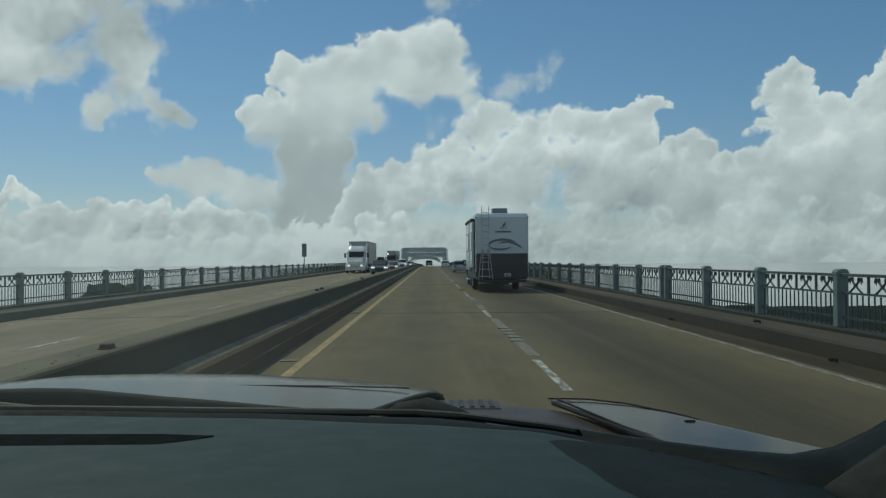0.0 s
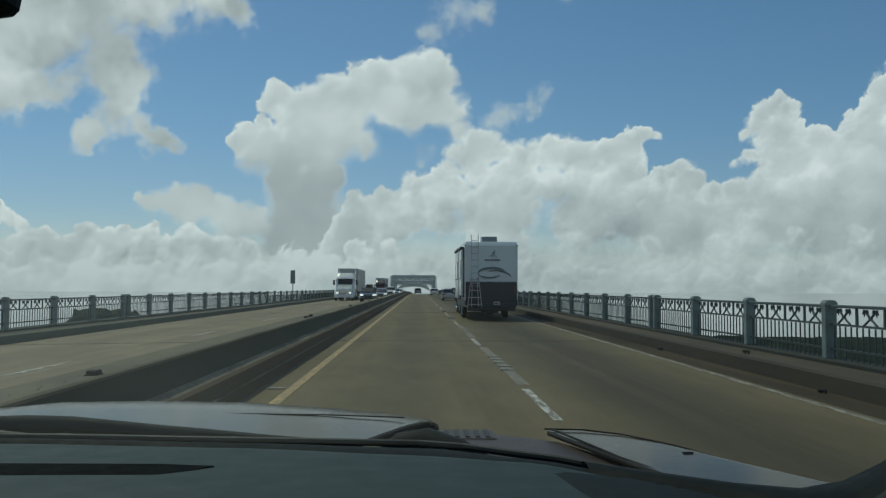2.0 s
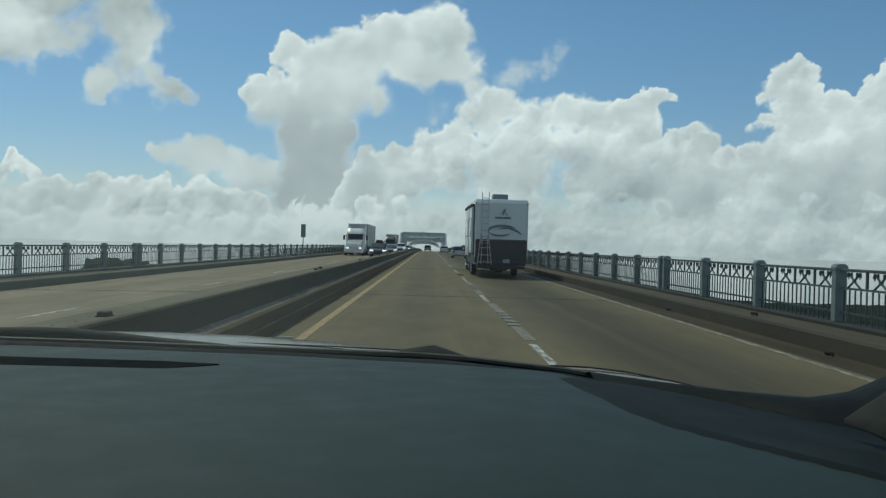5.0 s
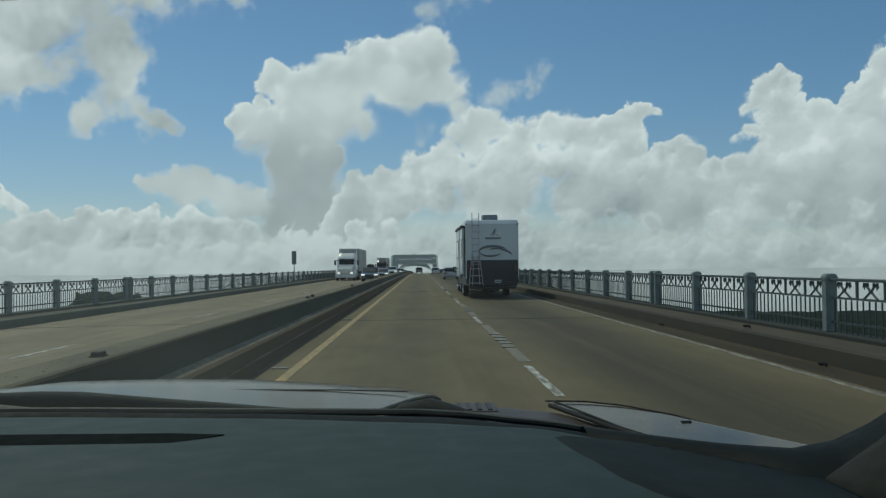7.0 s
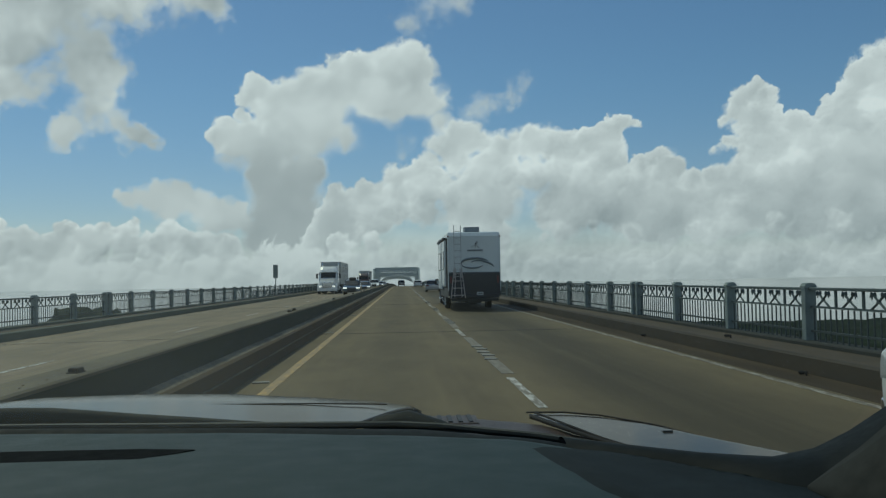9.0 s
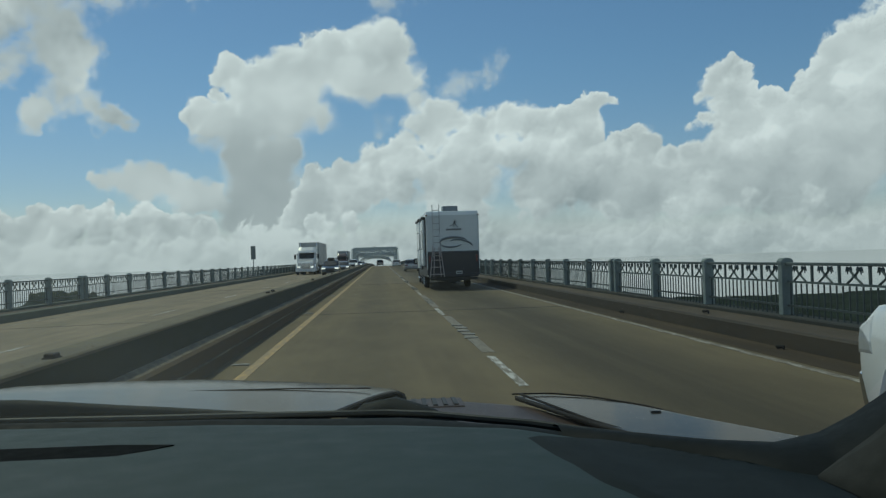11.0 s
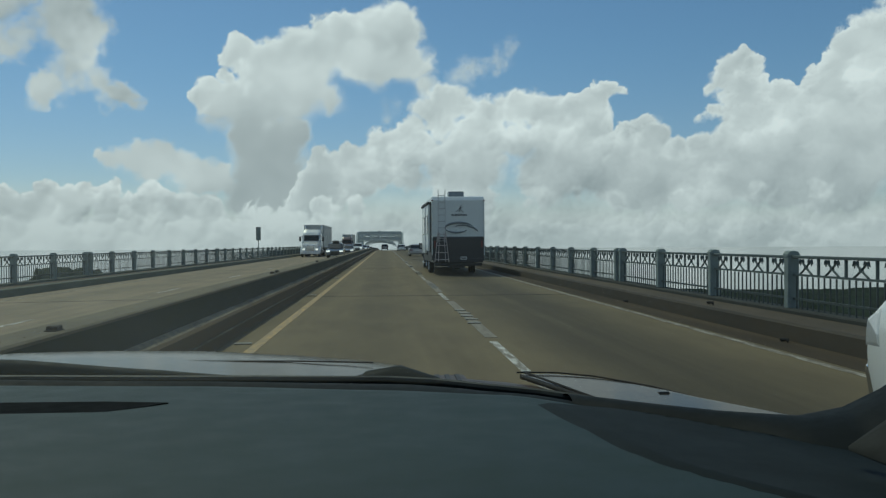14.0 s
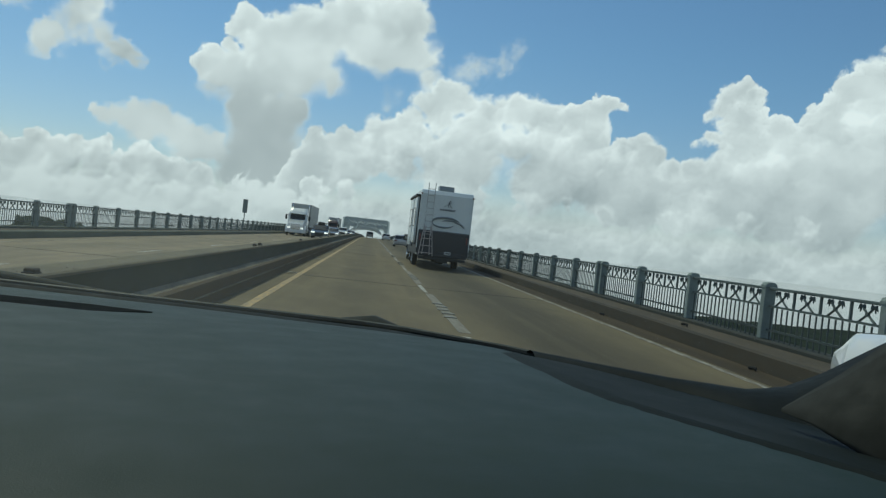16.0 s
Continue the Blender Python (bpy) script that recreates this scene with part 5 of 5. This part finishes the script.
    for k in range(4):
        w = 0.20 + 0.035 * k
        part("tread", box(B(), -0.78 - w, -0.78 + w, -0.24, -0.15, 1.72 - 0.33 * k, 1.755 - 0.33 * k), M_PINK, step)
    part("roof_unit", prism(B(), [(0.9, 3.68), (1.0, 3.98), (1.9, 4.02), (2.1, 3.70)], -0.36, 0.36, "x", 0.05, 3), M_SWOOSH, t, "grey rooftop air conditioner", smooth="angle")
    # lettering and swoosh on the rear cap, as plain shapes
    bm = B()
    tube(bm, [(-0.12, -0.045, 2.98), (0.02, -0.045, 3.05), (0.10, -0.045, 3.20), (0.16, -0.045, 3.28), (0.18, -0.045, 3.17), (0.10, -0.045, 3.12)], 0.014, 6)
    tube(bm, [(0.10, -0.045, 3.12), (0.18, -0.045, 3.0), (0.26, -0.045, 2.94)], 0.014, 6)
    tube(bm, [(0.13, -0.045, 3.26), (0.05, -0.045, 2.95)], 0.014, 6)
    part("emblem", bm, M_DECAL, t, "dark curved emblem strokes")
    part("name_bars", bars(B(), -0.32, 0.42, -0.042, 2.78, 0.085, 10), M_DECAL, t, "dark bars in place of lettering")

    def sweep(a0, a1, rx, rz, cx, cz, r0):
        n = 14
        pts = [(cx + rx * math.cos(a0 + (a1 - a0) * k / n), -0.04, cz + rz * math.sin(a0 + (a1 - a0) * k / n)) for k in range(n + 1)]
        return tube(B(), pts, [r0 * (0.25 + math.sin(math.pi * (k + 0.3) / (n + 0.6))) for k in range(n + 1)], 6)
    part("swoosh", sweep(0.35, 3.5, 0.66, 0.24, 0.05, 2.22, 0.05), M_SWOOSH, t, "grey swoosh graphic")
    part("swoosh", sweep(3.3, 5.9, 0.52, 0.20, -0.08, 2.20, 0.04), M_SWOOSH, t, "grey swoosh graphic")
    part("swoosh", sweep(0.2, 2.7, 0.40, 0.13, 0.22, 2.22, 0.035), M_SWOOSH, t, "grey swoosh graphic")
    part("swoosh", sweep(0.1, 1.5, 0.55, 0.26, 0.36, 2.02, 0.035), M_SWOOSH, t, "grey swoosh graphic")
    plate = part("number_plate", box(B(), 0.10, 0.40, -0.118, -0.10, 0.74, 0.88), M_PLATE, t)
    part("plate_bars", bars(B(), 0.13, 0.37, -0.12, 0.77, 0.07, 6), M_INK, plate)
    part("bumper", box(B(), -1.1, 1.1, -0.20, -0.08, 0.46, 0.58, 0.02), M_TRIM, t)
    part("spare_bracket", box(B(), -0.3, 0.3, -0.12, 0.1, 0.36, 0.50), M_TRIM, t)
    part("chassis", box(B(), -0.8, 0.8, 0.2, L - 2.8, 0.42, 0.66, 0.02), M_TRIM, t)
    part("king_pin", prism(B(), [(L - 1.9, 1.9), (L - 1.2, 1.9), (L - 1.35, 1.30), (L - 1.75, 1.30)], -0.25, 0.25), M_TRIM, t)
    for y in (3.9, 4.75):
        for s in (-1, 1):
            wheel(t, s * 1.05, y, 0.37, 0.22, s, M_ALU)
    for s in (-1, 1):
        part("landing_leg", box(B(), min(s * 0.9, s * 1.0), max(s * 0.9, s * 1.0), L - 3.0, L - 2.9, 0.2, 0.9), M_TRIM, t)
    return t


def B_ladder(x0, x1, z0, z1, y, r):
    bm = B()
    for x in (x0, x1):
        tube(bm, [(x, y + 0.13, z0 - 0.02), (x, y, z0 + 0.05), (x, y, z1 - 0.30), (x, y, z1)], r, 8)
    return bm


M_PINK = surface("faded_ladder_paint", (0.46, 0.42, 0.41), (0.38, 0.33, 0.33), 6, 0.5)
RV_Y = 40.0
fifth_wheel(pose(3.38, RV_Y, 0))
pickup(pose(3.38, RV_Y + 12.2, 0), M_NAVY, "dark towing pickup truck hitched to the camper", "vehicles")
pickup(pose(3.86, 2.44, 0), M_WHITE, "white crew cab pickup truck with chrome wheels", "vehicles")
sedan(pose(3.75, 104, 0), M_SILVER, "silver saloon car driving ahead in traffic")
sedan(pose(-0.15, 235, 0), M_GREY, "dark grey car far ahead on the road", tall=1.7, boot=False)
sedan(pose(3.5, 190, 0), M_WHITE, "white car far ahead near the truss")
semi(pose(-9.2, 106, -0.09, 0, 0, 180), M_WHITE, "white long-nosed truck tractor with exhaust stacks", M_PANEL)
sedan(pose(-5.5, 96, -0.03, 0, 0, 180), M_GREY, "dark oncoming estate car with roof bag", tall=1.68, boot=False, lit=True, rack=True)
sedan(pose(-5.5, 126, -0.03, 0, 0, 180), M_SILVER, "silver oncoming saloon car", lit=True)
sedan(pose(-5.5, 172, -0.03, 0, 0, 180), M_WHITE, "white oncoming van-like car with lit lamps", tall=1.8, boot=False, lit=True)
semi(pose(-9.2, 205, -0.09, 0, 0, 180), M_MAROON, "maroon truck tractor pulling a pale box trailer", M_PANEL)
sedan(pose(-5.5, 215, -0.03, 0, 0, 180), M_SILVER, "silver oncoming saloon car", lit=True)
sedan(pose(-5.5, 250, -0.03, 0, 0, 180), M_GREY, "dark oncoming car with lit lamps", lit=True)
sedan(pose(-9.2, 270, -0.09, 0, 0, 180), M_WHITE, "white oncoming car near the truss", tall=1.7, boot=False, lit=True)
sedan(pose(-5.5, 310, -0.03, 0, 0, 180), M_WHITE, "white oncoming car near the truss", lit=True)


# ---- roadside sign beyond the oncoming lanes ----
def road_sign(x, y):
    t = empty("road_sign", pose(x, y, 0.335 + FALL), "grey road sign on a post behind the railing", "sign")
    part("post", rod(B(), (0, 0, -0.02), (0, 0, 3.0), 0.045), M_SIGN, t)
    part("panel", box(B(), -0.24, 0.24, -0.06, -0.04, 1.7, 3.05, 0.004, 1), M_SIGN, t, "tall narrow panel")


road_sign(LEFT_RAIL - 0.02, 88)


# ---- our own car: hood, dashboard, windscreen edge, pillar ----
M_VENT = surface("vent_plastic", (0.085, 0.058, 0.044), (0.045, 0.032, 0.026), 9, 0.45, spec=0.2)
M_RIM = surface("hood_edge_brown", (0.040, 0.032, 0.024), (0.018, 0.015, 0.012), 25, 0.6, spec=0.1, contrast=1.2)
M_LIP = surface("seal_rubber", (0.030, 0.037, 0.038), (0.014, 0.018, 0.019), 14, 0.6, spec=0.2)
car = empty("car", pose(-0.0135, 0, -0.0097), "car interior with dark grey dashboard and glossy hood", "car")


def curve_at(points, x):
    for (xa, ya), (xb, yb) in zip(points, points[1:]):
        if x <= xb:
            f = max(0.0, (x - xa) / (xb - xa))
            f = f * f * (3 - 2 * f) * 0.35 + f * 0.65
            return ya + (yb - ya) * f
    return points[-1][1]


EDGE = [(-1.30, 1.19), (-0.90, 1.215), (-0.563, 1.209), (-0.239, 1.155), (-0.009, 1.085), (0.13, 1.025), (0.25, 0.950), (0.351, 0.872), (0.40, 0.82), (0.46, 0.78), (0.55, 0.75)]
SEAL = [(-1.30, 1.30), (-0.90, 1.30), (-0.55, 1.268), (-0.257, 1.236), (0.022, 1.205), (0.141, 1.119), (0.267, 1.016), (0.346, 0.961), (0.42, 0.934), (0.46, 0.93)]


def sheet_mesh(nx, ny, point):
    bm = B()
    grid = [[bm.verts.new(point(i / nx, j / ny)) for j in range(ny + 1)] for i in range(nx + 1)]
    for i in range(nx):
        for j in range(ny):
            bm.faces.new((grid[i][j], grid[i + 1][j], grid[i + 1][j + 1], grid[i][j + 1]))
    return bm


def crease(y):
    """Where the passenger's end of the dashboard begins to fall away."""
    return 0.158 + 0.14 * (0.871 - y) + 0.62 * (0.5 * (0.70 - y) + math.sqrt(0.25 * (0.70 - y) ** 2 + 0.0006))


def dash_point(u, v):
    x = -1.25 + 1.80 * u
    front = curve_at(EDGE, x)
    y = 0.16 + (front - 0.16) * v
    z = 1.326 - 0.016 * ((y - 0.75) / 0.5) ** 2
    if y < 0.50:
        z -= 0.55 * (0.50 - y) ** 2
    z -= 0.10 * max(0.0, x - crease(y))
    return (x, y, z)


dash = part("dashboard", sheet_mesh(90, 60, dash_point), M_DASH, car, "dark grey grained plastic dashboard top", smooth=True)
solid = dash.modifiers.new("thickness", "SOLIDIFY")
solid.thickness, solid.offset = 0.03, -1


def airbag_point(u, v):
    y = 0.17 + (0.955 - 0.17) * v
    x0 = crease(y)
    x = x0 + (0.53 - x0) * u
    top = curve_at(EDGE, x) - 0.004
    y = min(y, top)
    z = 1.326 - 0.016 * ((y - 0.75) / 0.5) ** 2 - (0.55 * (0.50 - y) ** 2 if y < 0.50 else 0.0)
    lift = 0.0035 * min(1.0, u * 25, v * 40)
    return (x, y, z - 0.10 * max(0.0, x - crease(y)) + lift - 0.0005)


# lid over the falling end, its darker colour standing for shade
part("airbag_lid", sheet_mesh(50, 60, airbag_point), M_LID_SHADED, car, "lid at the passenger's end, shade put into its colour", smooth=True)


def band_point(u, v):
    x = -1.25 + 1.70 * u
    a, b = curve_at(EDGE, x), curve_at(SEAL, x)
    y = a + (b - a) * v
    z = 1.308 + 0.010 * math.sin(math.pi * min(1, v * 1.1)) - 0.09 * max(0.0, x - 0.165) * (1 - v * 0.7)
    return (x, y - 0.004, z - 0.002)


band = part("windscreen_seal", sheet_mesh(90, 8, band_point), M_DASH_DARK, car, "black band along the windscreen base", smooth=True)
bm = B()
tube(bm, [(x, curve_at(SEAL, x), 1.312 - 0.03 * max(0, x - 0.165)) for x in [-1.2 + 0.06 * k for k in range(28)]], 0.005, 8)
part("seal_lip", bm, M_LIP, car)

# demister slot
vent = part("demister_vent", prism(B(), [(-1.20, 0.955), (-0.34, 0.950), (-0.29, 0.957), (-0.258, 0.983), (-0.240, 1.003), (-0.31, 1.016), (-1.20, 1.045)], 1.300, 1.3233, "z"), M_SLOT, car, "long dark demister slot")

# wiper, its spindle cover and the dark cowl
bm = B()
tube(bm, [(-0.95 + 0.085 * k, 1.60 - 0.023 * k, 1.262 + 0.030 * math.sin(math.pi * min(1.0, (k + 0.6) / 5.0) / 2) - 0.0022 * max(0, k - 4)) for k in range(11)], [0.012, 0.015, 0.016, 0.016, 0.015, 0.013, 0.011, 0.010, 0.008, 0.007, 0.005], 10)
part("wiper_arm", bm, M_DASH_DARK, car, "black wiper arm resting on the glass", smooth=True)
bm = B()
tube(bm, [(-1.05, 1.46, 1.287), (-0.80, 1.445, 1.292), (-0.60, 1.415, 1.285)], [0.012, 0.012, 0.004], 8)
part("wiper_blade", bm, M_LIP, car, "thin dark wiper blade")
bm = B()
tube(bm, [(-0.07, 1.33, 1.262), (-0.03, 1.33, 1.285), (0.01, 1.325, 1.289), (0.06, 1.30, 1.279), (0.12, 1.26, 1.262)], [0.012, 0.022, 0.026, 0.022, 0.010], 10)
part("spindle_cover", bm, M_DASH_DARK, car, "black wiper spindle cover", smooth=True)
bm = sheet_mesh(60, 10, lambda u, v: (-1.25 + 1.95 * u, curve_at(SEAL, min(0.46, -1.25 + 1.95 * u)) + 0.20 * v + 0.006, 1.285 - 0.24 * v ** 0.8))
part("cowl", bm, M_DASH_DARK, car, "black plastic cowl below the windscreen", smooth=True)

# hood: two raised glossy halves that fall away to the front and to a dull trough in the middle
LEFT_FRONT = [(-1.45, 2.56), (-1.27, 2.74), (-1.146, 2.864), (-0.879, 2.89), (-0.592, 2.856), (-0.299, 2.726), (-0.115, 2.619), (0.017, 2.492), (0.10, 2.35), (0.20, 2.2)]
RIGHT_FRONT = [(0.30, 2.31), (0.351, 2.313), (0.434, 2.30), (0.513, 2.239), (0.607, 2.091), (0.678, 1.89), (0.754, 1.709), (0.86, 1.46)]


def crown(d):
    """Height of the hood's skin at d metres behind its front edge, towards which it bends down."""
    return 1.163 + 0.035 * d - 0.09 * max(0.0, 0.42 - d) ** 2


def left_half(u, v):
    x = -1.40 + 1.452 * u
    back, front = max(1.42, 2.49 - (0.055 - x) / 0.30), curve_at(LEFT_FRONT, x)
    return (x, back + (front - back) * v, crown((front - back) * (1 - v)) - 0.030 * max(0.0, (v - 0.97) / 0.03) ** 2 - 0.010 * max(0.0, (u - 0.97) / 0.03) ** 2)


def right_half(u, v):
    y = 1.42 + (2.300 - 1.42) * v
    inner = 0.347 + (2.283 - y) * 0.235
    outer = inner
    for (xa, ya), (xb, yb) in zip(RIGHT_FRONT, RIGHT_FRONT[1:]):
        if yb <= y <= ya:
            outer = max(inner, xa + (xb - xa) * (ya - y) / max(1e-6, ya - yb))
    return (inner + (outer - inner) * u, y, 1.150 - 0.022 * (y - 1.95) - 0.030 * max(0.0, (u - 0.95) / 0.05) ** 2)


hood = part("hood", sheet_mesh(120, 60, left_half), M_HOOD, car, "glossy dark hood mirroring the bright sky", smooth=True)
hood_side = part("hood_side", sheet_mesh(30, 90, right_half), M_HOOD, car, "glossy hood half beyond the middle vent", smooth=True)
for ob in (hood, hood_side):
    solid = ob.modifiers.new("thickness", "SOLIDIFY")
    solid.thickness, solid.offset = 0.012, 0
for name, line, xs in (("hood_rim", LEFT_FRONT, [-1.40 + 0.0355 * k for k in range(41)]), ("hood_rim", RIGHT_FRONT, [0.335 + 0.026 * k for k in range(19)])):
    for back, r in ((0.012, 0.0022),) if line is RIGHT_FRONT else ((0.030, 0.0042), (0.10, 0.0014)):
        part(name, tube(B(), [(x, curve_at(line, x) - back, crown(back) + 0.002 if line is LEFT_FRONT else 1.153) for x in xs], r, 6), M_RIM, car, "dark rubber edge of the hood")
part("hood_seam", tube(B(), [(-0.95, 2.43, 1.183), (-0.7, 2.40, 1.183), (-0.45, 2.38, 1.183), (-0.25, 2.36, 1.183), (-0.04, 2.31, 1.183)], 0.002, 6), M_RIM, car)
part("hood_seam", tube(B(), [(0.352, 2.27, 1.1575), (0.40, 2.07, 1.1575), (0.445, 1.88, 1.1575), (0.50, 1.72, 1.1575)], 0.003, 6), M_RIM, car)
for x, y in ((0.611, 1.949),):
    part("washer_nozzle", prism(B(), [(y - 0.013, 1.149), (y + 0.013, 1.149), (y + 0.008, 1.157), (y - 0.010, 1.160)], x - 0.013, x + 0.013, "x", 0.003, 1), M_TRIM, car, "small black washer nozzle")
MIDDLE_FRONT = [(-0.15, 2.46), (0.0, 2.47), (0.08, 2.45), (0.18, 2.40), (0.28, 2.33), (0.36, 2.26), (0.46, 2.0), (0.60, 1.60)]


def trough_point(u, v):
    x = -0.10 + 0.66 * u
    d = (curve_at(MIDDLE_FRONT, x) - 1.43) * (1 - v)
    return (x, 1.43 + (curve_at(MIDDLE_FRONT, x) - 1.43) * v, 1.136 - 0.05 * max(0.0, 0.3 - d) ** 2 - 0.02 * max(0.0, 0.03 - d) / 0.03)


trough = part("hood_trough", sheet_mesh(40, 40, trough_point), M_VENT, car, "dull brown trough between the hood halves", smooth=True)
solid = trough.modifiers.new("thickness", "SOLIDIFY")
solid.thickness, solid.offset = 0.010, -1
part("hood_vent", box(B(), 0.055, 0.205, 2.245, 2.38, 1.02, 1.138, 0.006), M_VENT, car, "dull dark brown vent in the hood")
for k in range(5):
    part("vent_slat", box(B(), 0.068 + 0.027 * k, 0.080 + 0.027 * k, 2.26, 2.37, 1.136, 1.141), M_TRIM, car)

# right pillar: black seal sweeping up from the windscreen base, and grey cloth-covered trim
UPPER = [(0.20, 1.072, 1.311), (0.267, 1.016, 1.311), (0.34, 0.962, 1.311), (0.415, 0.925, 1.313), (0.46, 0.92, 1.322), (0.50, 0.92, 1.340), (0.545, 0.92, 1.367), (0.62, 0.90, 1.42), (0.76, 0.85, 1.52)]
LOWER = [(0.20, 0.985, 1.303), (0.25, 0.945, 1.301), (0.33, 0.88, 1.299), (0.375, 0.81, 1.301), (0.42, 0.79, 1.300), (0.47, 0.77, 1.32), (0.54, 0.74, 1.37), (0.65, 0.70, 1.46), (0.80, 0.62, 1.58)]
TRIM_UP = [(0.364, 0.735, 1.326), (0.380, 0.728, 1.341), (0.402, 0.715, 1.363), (0.430, 0.700, 1.394), (0.502, 0.650, 1.463), (0.602, 0.570, 1.573), (0.722, 0.440, 1.763), (0.822, 0.320, 1.973)]
TRIM_LOW = [(0.364, 0.733, 1.324), (0.368, 0.690, 1.323), (0.378, 0.650, 1.315), (0.394, 0.610, 1.303), (0.442, 0.520, 1.278), (0.542, 0.420, 1.263), (0.682, 0.320, 1.303), (0.862, 0.160, 1.903)]


def between(a, b, u, v):
    k = min(len(a) - 2, int(u * (len(a) - 1)))
    f = u * (len(a) - 1) - k
    p = Vector(a[k]).lerp(Vector(a[k + 1]), f)
    r = Vector(b[k]).lerp(Vector(b[k + 1]), f)
    return p.lerp(r, v) + Vector((0, 0, 0.012 * math.sin(math.pi * v)))


part("pillar_seal", sheet_mesh(48, 8, lambda u, v: between(UPPER, LOWER, u, v)), M_DASH_DARK, car, "black windscreen edge running up the pillar", smooth=True)
trim = part("pillar_trim", sheet_mesh(56, 12, lambda u, v: between(TRIM_UP, TRIM_LOW, u, v) + (Vector((-0.25, -0.6, 0.1)) * 0.05 * min(1.0, u * 1.5) - Vector((0, 0, 0.012))) * math.sin(math.pi * v)), M_PILLAR, car, "grey cloth-covered pillar trim", smooth=True)
solid = trim.modifiers.new("thickness", "SOLIDIFY")
solid.thickness, solid.offset = 0.002, 0
part("dash_end", prism(B(), [(0.36, 0.86), (0.47, 0.84), (0.62, 0.72), (0.66, 0.15), (0.40, 0.15)], 0.95, 1.262, "z", 0.03), M_DASH_DARK, car, "dark end of the dashboard")
mirror = part("rear_view_mirror", box(B(), -0.50, -0.272, 0.535, 0.575, 1.711, 1.773, 0.014, 3), M_DASH_DARK, car, "dark rear-view mirror housing")
part("mirror_stalk", rod(B(), (-0.40, 0.56, 1.76), (-0.40, 0.45, 1.98), 0.012), M_DASH_DARK, mirror)

pane = part("windscreen", sheet_mesh(24, 8, lambda u, v: (
    (-1.24 + 1.74 * u) * (1 - v) + (-1.18 + 1.98 * u) * v,
    (curve_at(SEAL, -1.24 + 1.74 * u) + 0.004) * (1 - v) + 0.375 * v + 0.05 * math.sin(math.pi * v),
    (1.300 + (0.0 if u < 0.94 else 0.5 * (u - 0.94))) * (1 - v) + 1.975 * v)), M_WINDSCREEN, car, "clear windscreen with a thin pale veil added for haze", smooth=True)
pane.visible_shadow = False

# plain unseen shell that closes the car round the eye and keeps light out
part("roof", box(B(), -1.30, 0.86, -1.7, 0.40, 1.97, 2.02, 0.02), M_PILLAR, car)
for x0, x1 in ((-1.12, -0.52), (0.06, 0.62)):
    part("sun_visor", prism(B(), [(0.40, 1.955), (0.52, 1.862), (0.53, 1.842), (0.50, 1.842), (0.37, 1.93)], x0, x1, "x", 0.004, 1), M_PILLAR, car, "folded grey sun visor")
# opaque side panes, added out of view to hold back side light
for x in (-1.35, 0.845):
    part("side_window", box(B(), x, x + 0.006, -0.9, 0.62, 1.22, 1.96), M_GLASS, car, "opaque dark side pane out of view, blocks light")
part("left_pillar", tube(B(), [(-1.28, 1.20, 1.28), (-1.25, 0.80, 1.63), (-1.20, 0.36, 1.99)], 0.05, 10), M_PILLAR, car)
for x0, x1 in ((-1.40, -1.32), (0.82, 0.88)):
    part("door", box(B(), x0, x1, -1.6, 1.1, 0.40, 1.22, 0.02), M_DASH_DARK, car)
    part("rear_pillar", box(B(), x0, x1, -1.75, -0.9, 1.15, 1.95, 0.02), M_PILLAR, car)
part("tail_panel", box(B(), -1.38, 0.86, -2.4, -1.7, 0.40, 1.20, 0.04), M_HOOD, car)
part("floor_pan", box(B(), -1.38, 0.86, -2.3, 2.4, 0.30, 0.42, 0.03), M_DASH_DARK, car)
part("firewall", box(B(), -1.30, 0.70, 1.24, 1.30, 0.40, 1.04), M_DASH_DARK, car)
for s in (-1, 1):
    part("wing", box(B(), -0.275 + s * 1.05 - 0.07, -0.275 + s * 1.05 + 0.07, 1.35, 2.25, 0.62, 0.92, 0.04), M_HOOD, car)
    for y in (-1.35, 1.62):
        wheel(car, -0.275 + s * 0.98, y, 0.37, 0.22, s)


# ---- the crest: beyond it the whole bridge, with what stands on it, bends down ----
def crest_drop(y):
    return 2.8e-5 * max(0.0, y - CREST) ** 2


bpy.context.view_layer.update()
for ob in [o for o in scene.objects if o.parent is None and o.type in ("MESH", "EMPTY") and o.name.split(".")[0] not in ("water", "woods", "sun", "camera")]:
    reach = [v.co.y for v in ob.data.vertices] if ob.type == "MESH" and ob.data.users == 1 else [0.0]
    if max(reach) - min(reach) > 30.0:
        for v in ob.data.vertices:
            v.co.z -= crest_drop(v.co.y + ob.location.y)
    else:
        middle = ob.location.y + (max(reach) + min(reach)) / 2
        ob.location.z -= crest_drop(middle)
